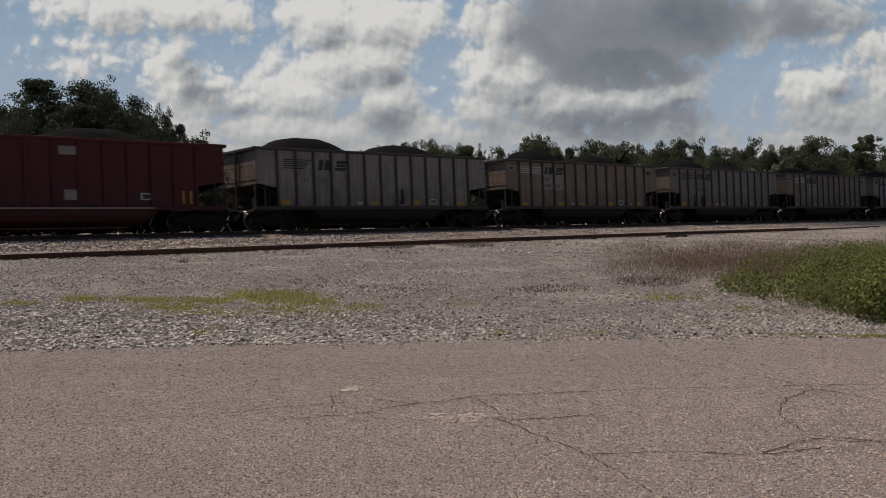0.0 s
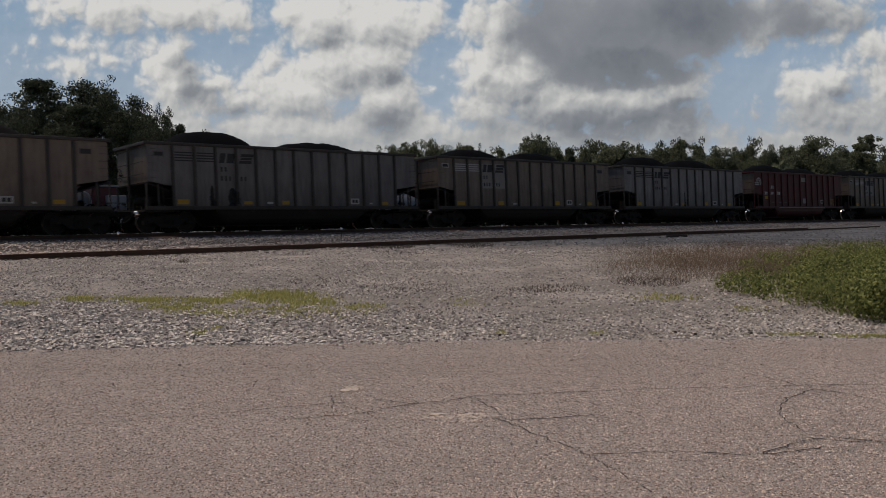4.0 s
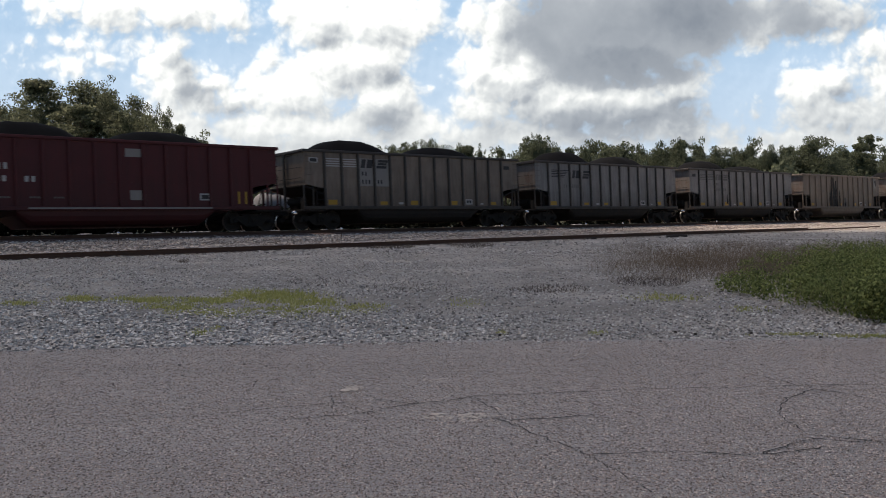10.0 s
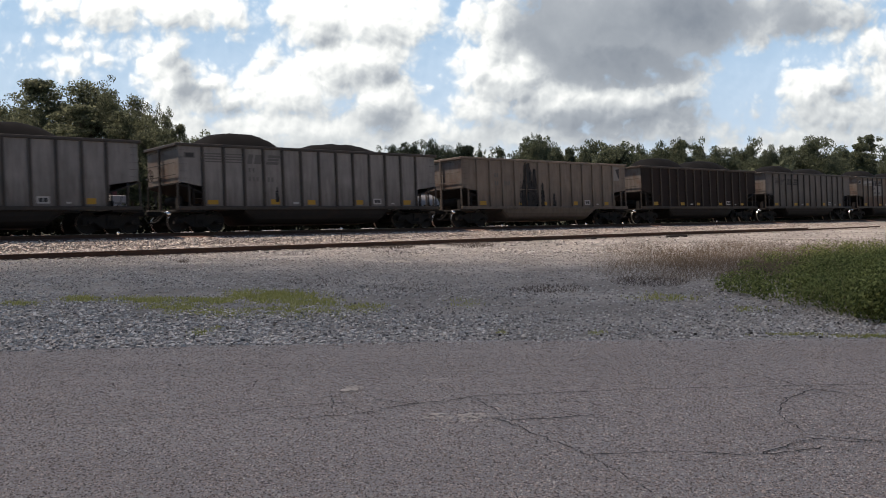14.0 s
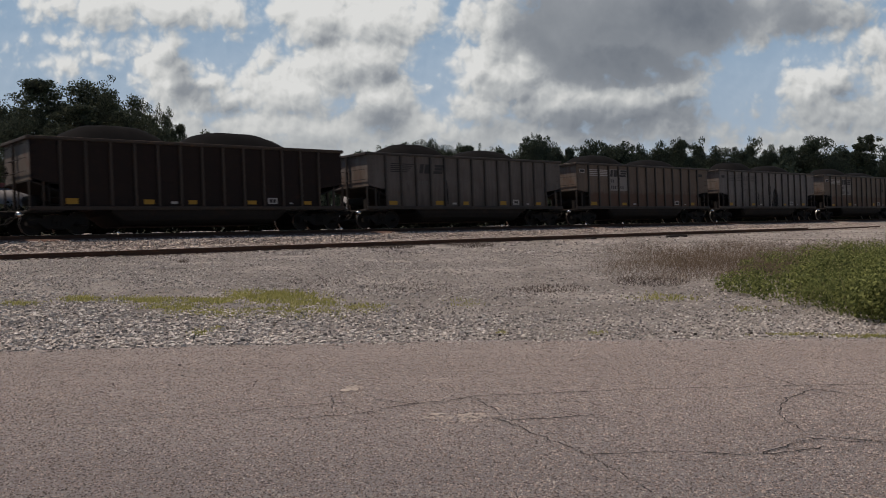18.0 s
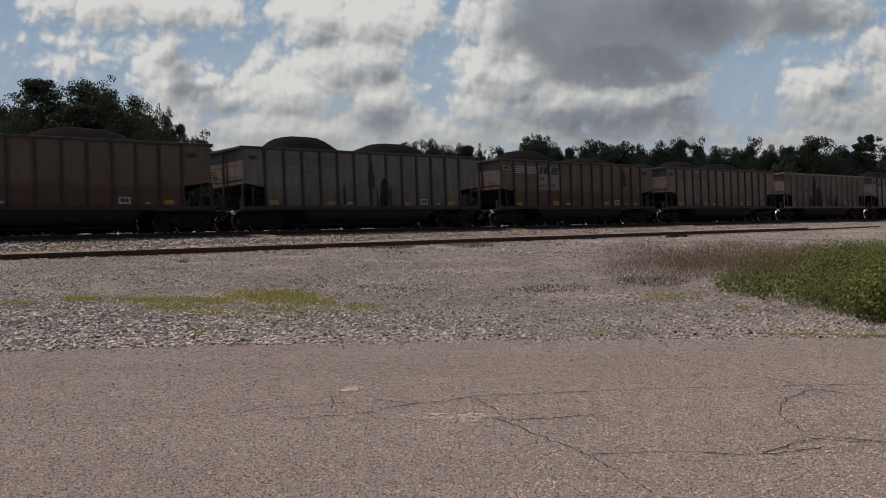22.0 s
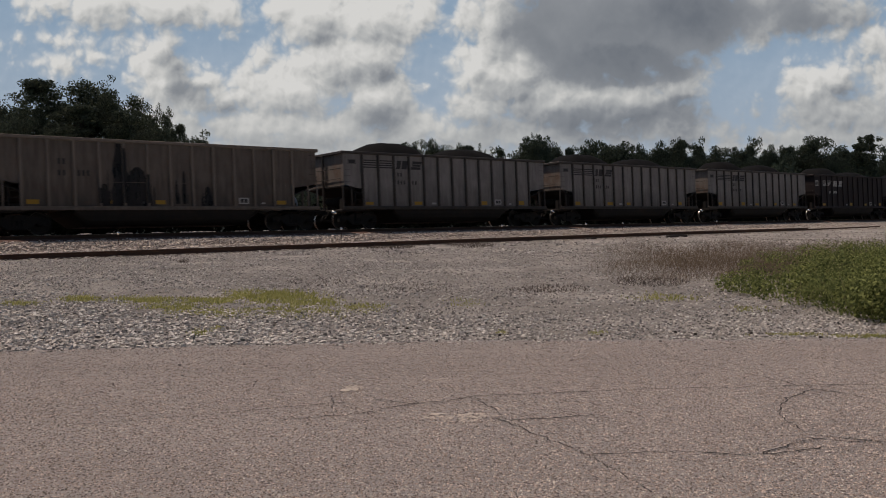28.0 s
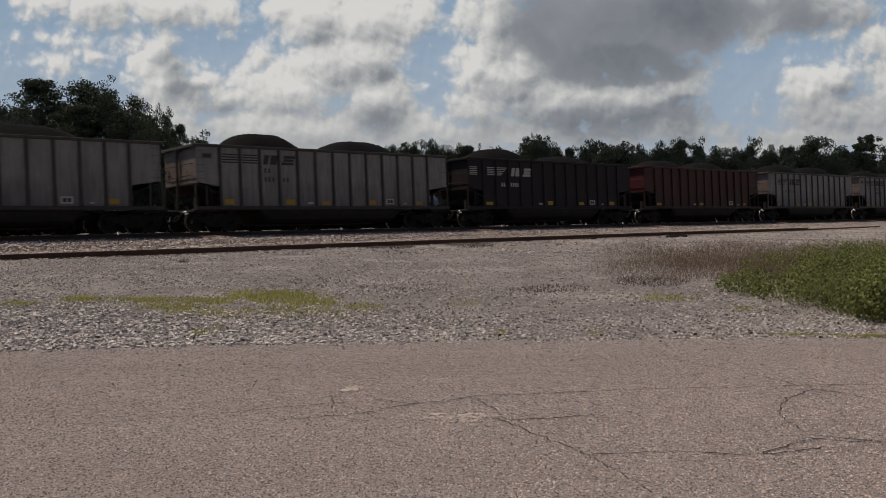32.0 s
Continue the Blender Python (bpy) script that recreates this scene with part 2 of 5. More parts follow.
M_STAIN = plain("coal_stain", (0.012, 0.0105, 0.0105), 0.8, vary=0.6)


def thin_out(m):
    """Lets the paint show through a stain in streaks that run down."""
    nt = m.node_tree
    mp = nt.nodes.new("ShaderNodeMapping")
    nt.links.new(obj_coords(nt), mp.inputs[0])
    mp.inputs["Scale"].default_value = (1, 1, 0.15)
    n = tex(nt, "ShaderNodeTexNoise", 9.0, 4, 0.6, mp.outputs[0])
    tr = nt.nodes.new("ShaderNodeBsdfTransparent")
    mx = nt.nodes.new("ShaderNodeMixShader")
    nt.links.new(ramp(nt, n.outputs[0], [(0.3, (0.3, 0.3, 0.3)), (0.45, (0.97, 0.97, 0.97))]).outputs[0], mx.inputs[0])
    nt.links.new(tr.outputs[0], mx.inputs[1])
    nt.links.new(nt.nodes["Principled BSDF"].outputs[0], mx.inputs[2])
    nt.links.new(mx.outputs[0], nt.nodes["Material Output"].inputs[0])


thin_out(M_STAIN)
M_BARK = plain("bark", (0.09, 0.07, 0.055), 0.9, 0, 8.0, 0.6)
M_TREE = leafy("tree_leaves", (0.085, 0.098, 0.065), (0.31, 0.33, 0.205), 0.75, 0.55)
# Distance haze is put into these leaves as a paler colour.
M_TREE_FAR = leafy("hazed_tree_leaves", (0.095, 0.113, 0.08), (0.24, 0.268, 0.16), 0.8, 0.5)
# Brush leaves hold the shade seen beneath the cars in their colour.
M_BRUSH = leafy("shade_dark_brush", (0.005, 0.007, 0.004), (0.015, 0.02, 0.009), 0.9, 0.02)
M_WEED = leafy("weed_leaves", (0.065, 0.088, 0.028), (0.44, 0.48, 0.17), 0.7, 0.42)
M_DRY = leafy("dry_stems", (0.155, 0.115, 0.08), (0.32, 0.25, 0.178), 0.9, 0.3)
M_DEBRIS = leafy("dead_weeds", (0.1, 0.08, 0.068), (0.28, 0.235, 0.2), 0.9, 0.1)
M_GRASS = leafy("short_grass", (0.34, 0.35, 0.11), (0.68, 0.63, 0.28), 0.8, 0.55)
M_TANKDARK = plain("grimy_tank_paint", (0.2, 0.193, 0.186), 0.7, 0, 3.0, 0.4)
M_TANK = plain("tank_paint", (0.3, 0.29, 0.28), 0.7, 0, 3.0, 0.3)
M_PALE = plain("chalky_white_paint", (0.42, 0.4, 0.38), 0.7, 0, 4.0, 0.3)
M_TANKRED = plain("tank_red", (0.2, 0.06, 0.055), 0.6, 0, 3.0, 0.3)

WHITE = paint("faded_white_paint", (0.245, 0.231, 0.223), amount=0.5, rust=0.12)
GREY = paint("dusty_grey_paint", (0.185, 0.173, 0.168), amount=0.5, rust=0.15)
DUSK = paint("sooty_grey_paint", (0.135, 0.12, 0.112), amount=0.55, rust=0.2)
TAN = paint("grimy_tan_paint", (0.215, 0.172, 0.139), amount=0.5, rust=0.25)
SOOTTAN = paint("sooty_tan_paint", (0.155, 0.128, 0.108), amount=0.65, rust=0.25)
RIBPALE = paint("pale_tan_rib_paint", (0.215, 0.18, 0.15), amount=0.4, rust=0.2)
OCHRE = rust_skirt("rust_tan_paint")
BROWN = paint("dark_brown_paint", (0.02, 0.0125, 0.0105), (0.014, 0.011, 0.01), amount=0.5, rough=0.8, rust=0.08)
RED = paint("oxide_red_paint", (0.08, 0.0155, 0.018), (0.03, 0.013, 0.014), amount=0.4, rust=0.05)
BLACK = paint("black_paint", (0.02, 0.0145, 0.0155), (0.03, 0.023, 0.024), amount=0.3, rough=0.7)
DARKRED = paint("dark_red_paint", (0.05, 0.0125, 0.011), (0.02, 0.012, 0.011), amount=0.5, rust=0.15)
BELLY = paint("dark_belly_paint", (0.034, 0.029, 0.026), (0.014, 0.012, 0.011), amount=0.6, rough=0.8, rust=0.1)
RIBDARK = paint("grimy_rib_paint", (0.06, 0.054, 0.05), amount=0.6, rust=0.25)
RIBTAN = paint("tan_rib_paint", (0.062, 0.047, 0.037), amount=0.5, rust=0.3)
RUSTEND = rusty_end("rusty_end_paint")


# ------------------------------------------------------------------ mesh helpers
def mesh_from(name, verts, faces, mat, smooth=False):
    me = bpy.data.meshes.new(name)
    me.from_pydata([tuple(v) for v in verts], [], [tuple(f) for f in faces])
    me.materials.append(mat)
    if smooth:
        me.shade_smooth()
    me.update()
    return me


def finish(bm, name, mat, smooth=False):
    bmesh.ops.recalc_face_normals(bm, faces=bm.faces)
    me = bpy.data.meshes.new(name)
    bm.to_mesh(me)
    bm.free()
    me.materials.append(mat)
    if smooth:
        me.shade_smooth()
    return me


def put(name, me, parent=None, m=None, label=""):
    ob = new(name, me)
    ob.parent = parent
    if m is not None:
        ob.matrix_basis = m
    if label:
        ob["label"] = label
    return ob


def part(name, bm, mat, parent, label="", smooth=False, m=None):
    return put(name, finish(bm, name, mat, smooth), parent, m, label)


def add_box(bm, x0, x1, y0, y1, z0, z1, bevel=0.0):
    r = bmesh.ops.create_cube(bm, size=1.0, matrix=Matrix.Translation(((x0 + x1) / 2, (y0 + y1) / 2, (z0 + z1) / 2)) @ Matrix.Diagonal((x1 - x0, y1 - y0, z1 - z0, 1)))
    if bevel:
        edges = list({e for v in r["verts"] for e in v.link_edges})
        bmesh.ops.bevel(bm, geom=edges, offset=bevel, segments=1, affect='EDGES')


def box(x0, x1, y0, y1, z0, z1, bevel=0.0):
    bm = bmesh.new()
    add_box(bm, x0, x1, y0, y1, z0, z1, bevel)
    return bm


def add_prism(bm, outline, y0, y1):
    """An outline in x, z, thickened from y0 to y1."""
    a = [bm.verts.new((x, y0, z)) for x, z in outline]
    c = [bm.verts.new((x, y1, z)) for x, z in outline]
    n = len(outline)
    bm.faces.new(a)
    bm.faces.new(c[::-1])
    for i in range(n):
        bm.faces.new((a[i], c[i], c[(i + 1) % n], a[(i + 1) % n]))


def prism(outline, y0, y1):
    bm = bmesh.new()
    add_prism(bm, outline, y0, y1)
    return bm


def add_tube(bm, p, q, r0, r1=None, n=8):
    p, q = Vector(p), Vector(q)
    r1 = r0 if r1 is None else r1
    turn = (q - p).to_track_quat('Z', 'Y').to_matrix()
    rings = []
    for c, r in ((p, r0), (q, r1)):
        rings.append([bm.verts.new(c + turn @ Vector((math.cos(2 * math.pi * i / n) * r, math.sin(2 * math.pi * i / n) * r, 0))) for i in range(n)])
    for i in range(n):
        bm.faces.new((rings[0][i], rings[0][(i + 1) % n], rings[1][(i + 1) % n], rings[1][i]))
    bm.faces.new(rings[0][::-1])
    bm.faces.new(rings[1])


def lathe(bm, profile, centre, n=24):
    """Profile of (radius, y) spun about an axle along y."""
    rings = []
    for r, y in profile:
        rings.append([bm.verts.new((centre[0] + r * math.cos(2 * math.pi * i / n), centre[1] + y, centre[2] + r * math.sin(2 * math.pi * i / n))) for i in range(n)])
    for a, c in zip(rings, rings[1:]):
        for i in range(n):
            bm.faces.new((a[i], a[(i + 1) % n], c[(i + 1) % n], c[i]))
    bm.faces.new(rings[0])
    bm.faces.new(rings[-1][::-1])


# ------------------------------------------------------------------ sky backdrop
# Cumulus masses as overlapping puffs: bearing and height on the sky (1639 to the radian, from the picture's left and top), half width, half height.
CLOUD_BAND = [(105, 8, 68, 28), (200, 12, 95, 44), (310, 16, 105, 44), (398, 26, 46, 34), (150, 78, 46, 9), (190, 104, 34, 9), (116, 116, 34, 15)]
CLOUD_TOWER = [(288, 84, 38, 28), (270, 124, 28, 46), (305, 150, 46, 50), (345, 188, 72, 40), (372, 146, 28, 24), (396, 176, 40, 30), (330, 232, 90, 40)]
CLOUD_BANK = [(500, 22, 62, 34), (565, 40, 78, 62), (665, 40, 96, 62), (742, 34, 44, 34), (462, 114, 24, 22), (595, 110, 92, 62), (520, 165, 112, 52), (668, 110, 66, 62),
              (672, 182, 66, 60), (520, 228, 220, 42), (750, 232, 120, 36)]
CLOUD_RIM = [(842, 40, 36, 52), (848, 118, 46, 46), (885, 60, 70, 70), (905, 135, 84, 60), (852, 200, 60, 36), (1005, 185, 120, 62), (1110, 182, 104, 52), (1188, 152, 54, 42), (1170, 222, 84, 40), (960, 238, 250, 34)]
CLOUD_DARK_MASS = [(965, 80, 110, 80), (1090, 50, 190, 104), (1210, 45, 112, 72), (1325, 36, 82, 46), (1430, 28, 96, 40), (1492, 20, 40, 26)]
CLOUD_EAST = [(1420, 162, 52, 44), (1470, 144, 54, 40), (1472, 196, 104, 40), (1548, 82, 44, 40), (1562, 150, 46, 74), (1262, 238, 38, 22), (1460, 244, 120, 28), (1300, 264, 220, 18), (500, 268, 620, 24)]
# shade on the clouds: the same four numbers and a depth
CLOUD_SHADE = [(318, 128, 30, 36, 0.30), (352, 168, 46, 30, 0.34), (400, 196, 40, 18, 0.22), (575, 78, 40, 42, 0.16), (672, 126, 48, 26, 0.24), (660, 208, 80, 30, 0.2), (1482, 172, 50, 34, 0.14),
               (1190, 208, 80, 26, 0.16), (1440, 34, 100, 34, 0.18), (1000, 226, 220, 34, 0.13), (1040, 190, 260, 60, 0.09), (1540, 120, 80, 90, 0.12), (1240, 205, 330, 90, 0.12), (890, 40, 90, 70, 0.16)]
CLOUD_DARK = [(1105, 38, 216, 118, 0.40), (1100, 122, 130, 38, 0.16), (1290, 20, 160, 66, 0.2), (1440, 26, 120, 44, 0.14)]


def cloud_backdrop():
    """A far sheet of cumulus, 3 km off, that drifts with the wind."""
    m = bpy.data.materials.new("cumulus")
    m.use_nodes = True
    nt = m.node_tree
    nt.nodes.clear()

    def vec(op, a, b, c=None):
        n = nt.nodes.new("ShaderNodeVectorMath")
        n.operation = op
        for sock, val in zip(n.inputs, (a, b, c)):
            if isinstance(val, bpy.types.NodeSocket):
                nt.links.new(val, sock)
            elif val is not None:
                sock.default_value = val
        return n.outputs[0]

    def smooth(val, a0, a1, b0, b1):
        r = nt.nodes.new("ShaderNodeMapRange")
        r.interpolation_type = 'SMOOTHSTEP'
        nt.links.new(val, r.inputs[0])
        for sock, v in zip(r.inputs[1:5], (a0, a1, b0, b1)):
            sock.default_value = v
        return r.outputs[0]

    def ellipse(p, cx, cy, rx, ry):
        d = vec('MULTIPLY_ADD', p, (1 / rx, 0, 1 / ry), (-(cx - 784) / rx, 0, -(366 - cy) / ry))
        ln = nt.nodes.new("ShaderNodeVectorMath")
        ln.operation = 'LENGTH'
        nt.links.new(d, ln.inputs[0])
        return ln.outputs["Value"]

    def masses(p):
        """How deep inside the clouds a place lies."""
        best = None
        for cx, cy, rx, ry in CLOUD_BAND + CLOUD_TOWER + CLOUD_BANK + CLOUD_RIM + CLOUD_DARK_MASS + CLOUD_EAST:
            n = nt.nodes.new("ShaderNodeMath")
            n.operation = 'MULTIPLY_ADD'
            nt.links.new(ellipse(p, cx, cy, rx, ry), n.inputs[0])
            n.inputs[1].default_value, n.inputs[2].default_value = -min(rx, ry), min(rx, ry)
            if best is None:
                best = n.outputs[0]
            else:
                k = nt.nodes.new("ShaderNodeMath")
                k.operation = 'SMOOTH_MAX'
                nt.links.new(best, k.inputs[0])
                nt.links.new(n.outputs[0], k.inputs[1])
                k.inputs[2].default_value = 8.0
                best = k.outputs[0]
        return best

    def bent(p, amount, scale, detail):
        w = tex(nt, "ShaderNodeTexNoise", scale, detail, 0.55, p)
        return vec('ADD', p, vec('MULTIPLY_ADD', w.outputs["Color"], (amount,) * 3, (-amount / 2,) * 3))

    def puffs(p, detail, grain):
        q = bent(p, 30.0, 0.02, grain)
        cell = tex(nt, "ShaderNodeTexVoronoi", 0.032, detail, 0.5, q)
        cell.feature = 'SMOOTH_F1'
        cell.inputs["Smoothness"].default_value = 0.25
        fine = tex(nt, "ShaderNodeTexNoise", 0.011, 2 * grain, 0.54, q)
        return calc(nt, 'ADD', calc(nt, 'MULTIPLY', calc(nt, 'SUBTRACT', 0.42, cell.outputs["Distance"]), 36.0),
                    calc(nt, 'MULTIPLY', calc(nt, 'SUBTRACT', fine.outputs[0], 0.5), 54.0))

    def height_of(p, grain):
        return calc(nt, 'ADD', calc(nt, 'ADD', masses(bent(p, 36.0, 0.016, grain)), 15.0), puffs(p, 2, grain))

    here = vec('MULTIPLY', obj_coords(nt), (1639 / 3000,) * 3)
    inner = height_of(here, 3)
    sunward = calc(nt, 'SUBTRACT', height_of(here, 2), height_of(vec('ADD', here, (-6.5, 0, 9.5)), 2))
    broad = calc(nt, 'SUBTRACT', smooth(masses(here), -10, 70, 0, 1), smooth(masses(vec('ADD', here, (-14, 0, 34))), -10, 70, 0, 1))
    cover = smooth(inner, -20.0, 14.0, 0.12, 1.0)
    relief = calc(nt, 'MULTIPLY', sunward, 0.0066)
    height = nt.nodes.new("ShaderNodeSeparateXYZ")
    nt.links.new(here, height.inputs[0])
    relief = calc(nt, 'MULTIPLY', relief, smooth(height.outputs[2], 90.0, 230.0, 0.45, 1.0))
    relief = calc(nt, 'ADD', relief, calc(nt, 'MULTIPLY', broad, 0.26))
    soft = bent(here, 70.0, 0.013, 6)
    dark = None
    for cx, cy, rx, ry, depth in CLOUD_DARK:
        v = smooth(ellipse(soft, cx, cy, rx, ry), 0.72, 1.18, depth, 0.0)
        dark = v if dark is None else calc(nt, 'ADD', dark, v)
    grey = smooth(inner, 10.0, 85.0, 0.02, 0.16)
    for cx, cy, rx, ry, depth in CLOUD_SHADE:
        grey = calc(nt, 'ADD', grey, smooth(ellipse(soft, cx, cy, rx, ry), 0.1, 1.4, depth, 0.0))
    relief = calc(nt, 'MULTIPLY', relief, calc(nt, 'SUBTRACT', 1.0, calc(nt, 'MULTIPLY', dark, 1.9), True))
    # hazier air low over the horizon
    grey = calc(nt, 'ADD', grey, smooth(height.outputs[2], 100.0, 250.0, 0.15, 0.0))
    tone = calc(nt, 'SUBTRACT', calc(nt, 'ADD', calc(nt, 'ADD', 0.08, grey), dark), relief, True)
    lit = ramp(nt, tone, [(0.0, (0.93, 0.975, 0.96)), (0.12, (0.79, 0.835, 0.825)), (0.25, (0.605, 0.655, 0.665)), (0.5, (0.342, 0.386, 0.425)), (0.95, (0.155, 0.19, 0.235))])
    em = nt.nodes.new("ShaderNodeEmission")
    nt.links.new(lit.outputs[0], em.inputs[0])
    em.inputs[1].default_value = 0.84
    air = ramp(nt, calc(nt, 'MULTIPLY', height.outputs[2], 1 / 437), [(0.0, (0.53, 0.62, 0.68)), (0.25, (0.43, 0.56, 0.69)), (0.8, (0.28, 0.45, 0.64))])
    blue = nt.nodes.new("ShaderNodeEmission")
    nt.links.new(air.outputs[0], blue.inputs[0])
    blue.inputs[1].default_value = 0.9
    mx = nt.nodes.new("ShaderNodeMixShader")
    nt.links.new(cover, mx.inputs[0])
    nt.links.new(blue.outputs[0], mx.inputs[1])
    nt.links.new(em.outputs[0], mx.inputs[2])
    out = nt.nodes.new("ShaderNodeOutputMaterial")
    nt.links.new(mx.outputs[0], out.inputs[0])
    me = mesh_from("backdrop", [(-3500, 0, -300), (3500, 0, -300), (3500, 0, 2200), (-3500, 0, 2200)], [(0, 1, 2, 3)], m)
    ob = put("backdrop", me, None, pose(0, 3000, 0))
    return tagged(ob, "bright broken cumulus clouds over a blue sky", "sky", kind="structure")


backdrop = cloud_backdrop()


def shading_cloud(wide, deep, thin, dense, crisp, label):
    """A cloud, high above and out of view, that drifts across the sun."""
    m = bpy.data.materials.new("cloud_vapour")
    m.use_nodes = True
    nt = m.node_tree
    b = nt.nodes["Principled BSDF"]
    b.inputs["Base Color"].default_value = (0.9, 0.9, 0.9, 1)
    b.inputs["Roughness"].default_value = 1.0
    co = obj_coords(nt)
    n = tex(nt, "ShaderNodeTexNoise", 0.03, 5, 0.6, co)
    shape = nt.nodes.new("ShaderNodeVectorMath")
    shape.operation = 'MULTIPLY'
    nt.links.new(co, shape.inputs[0])
    shape.inputs[1].default_value = (1 / wide, 1 / deep, 0)
    rim = nt.nodes.new("ShaderNodeVectorMath")
    rim.operation = 'LENGTH'
    nt.links.new(shape.outputs[0], rim.inputs[0])
    edge = nt.nodes.new("ShaderNodeMapRange")
    edge.interpolation_type = 'SMOOTHSTEP'
    nt.links.new(rim.outputs["Value"], edge.inputs[0])
    edge.inputs[1].default_value, edge.inputs[2].default_value = crisp, 1.0
    edge.inputs[3].default_value, edge.inputs[4].default_value = 1.0, 0.0
    body = ramp(nt, n.outputs[0], [(0.3, (thin,) * 3), (0.6, (dense,) * 3)]).outputs[0]
    tr = nt.nodes.new("ShaderNodeBsdfTransparent")
    mx = nt.nodes.new("ShaderNodeMixShader")
    nt.links.new(calc(nt, 'MULTIPLY', body, edge.outputs[0]), mx.inputs[0])
    nt.links.new(tr.outputs[0], mx.inputs[1])
    nt.links.new(b.outputs[0], mx.inputs[2])
    nt.links.new(mx.outputs[0], nt.nodes["Material Output"].inputs[0])
    bm = bmesh.new()
    bmesh.ops.create_icosphere(bm, subdivisions=5, radius=1.0, matrix=Matrix.Diagonal((wide, deep, 1, 1)))
    for v in bm.verts:
        k = math.sqrt(max(0.0, 1 - (v.co.x / wide) ** 2 - (v.co.y / deep) ** 2))
        puff = 1 + 0.5 * noise.noise((v.co.x * 0.05, v.co.y * 0.05, 0)) + 0.3 * noise.noise((v.co.x * 0.13, v.co.y * 0.13, 4))
        v.co.z = (16 * puff if v.co.z > 0 else -4 * puff) * k
    ob = put("cloud", finish(bm, "cloud", m, True))
    return tagged(ob, label, "cloud")


passing_cloud = shading_cloud(150, 46, 0.44, 0.54, 0.75, "small white cumulus cloud drifting across the sun")
# Out of view, added and lined up with the track to shade the woods.
woods_shade_cloud = shading_cloud(420, 120, 0.48, 0.6, 0.9, "broad unseen cloud added to shade the woods behind the track")
CLOUD_H = 500.0
CLOUD_OVER = SUN_DIR * (CLOUD_H / SUN_DIR.z)


# ------------------------------------------------------------------ ground, road, track
def perp_along(x, y):
    c, s = math.cos(TRACK_HEAD), math.sin(TRACK_HEAD)
    return -x * c + y * s, x * s + y * c


def spot(perp, along):
    c, s = math.cos(TRACK_HEAD), math.sin(TRACK_HEAD)
    return -perp * c + along * s, perp * s + along * c


def lump(x, y):
    """Gentle unevenness of the gravel yard."""
    if y < 11:
        return 0.0
    k = min(1.0, (y - 11) / 3)
    p, a = perp_along(x, y)
    k *= max(0.0, min(1.0, (70 - y) / 20))
    return k * (0.05 * noise.noise((x * 0.25, y * 0.25, 0)) + 0.025 * noise.noise((x * 0.9, y * 0.9, 3)))


def ground():
    ys = [-400, -100, -30, 0, 5, 9] + [10 + 0.6 * i for i in range(90)] + [66, 72, 80, 95, 120, 170, 260, 450, 900, 2000, 4500]
    xs = [-4500, -1500, -500, -200, -100, -60] + [-45 + 0.9 * i for i in range(125)] + [75, 90, 120, 200, 500, 1500, 4500]
    verts = [(x, y, lump(x, y)) for y in ys for x in xs]
    w = len(xs)
    faces = [(j * w + i, j * w + i + 1, (j + 1) * w + i + 1, (j + 1) * w + i) for j in range(len(ys) - 1) for i in range(w - 1)]
    ob = put("ground", mesh_from("ground", verts, faces, M_GRAVEL, True))
    return tagged(ob, "pale crushed limestone gravel yard with worn bands", "ground", kind="structure")


def road_edge(x):
    return 10.6 + (0.03 if x > 0 else 0.15) * x + 0.11 * noise.noise((x * 1.3, 0, 0)) + 0.08 * noise.noise((x * 5.0, 2, 0))


def road():
    verts, faces = [], []
    xs = [-200, -80, -40, -20] + [-12 + 0.08 * i for i in range(301)] + [20, 40, 80, 200]
    for x in xs:
        e = road_edge(max(-12, min(12, x)))
        verts += [(x, -30, 0.0), (x, -30, 0.03), (x, 4, 0.03), (x, e - 0.35, 0.028), (x, e, 0.015), (x, e + 0.02, -0.03)]
    for i in range(len(xs) - 1):
        for k in range(5):
            a = i * 6 + k
            faces.append((a, a + 6, a + 7, a + 1))
    ob = put("road", mesh_from("road", verts, faces, M_ASPHALT))
    return tagged(ob, "old brownish-grey asphalt road with worn coarse aggregate and cracks", "road", kind="structure")


def ground_at(px, py):
    """Road point under a direction of the fixed view (1568 wide)."""
    x, u = (px - 784) / 1639, (441 - py) / 1639
    c, s = math.cos(radians(2.616)), math.sin(radians(2.616))
    k = (0.03 - 1.55) / (u * c - s)
    return x * k, (c + u * s) * k


def floor_at(px, py):
    x, u = (px - 784) / 1639, (441 - py) / 1639
    c, s = math.cos(radians(2.616)), math.sin(radians(2.616))
    k = -1.55 / (u * c - s)
    return x * k, (c + u * s) * k


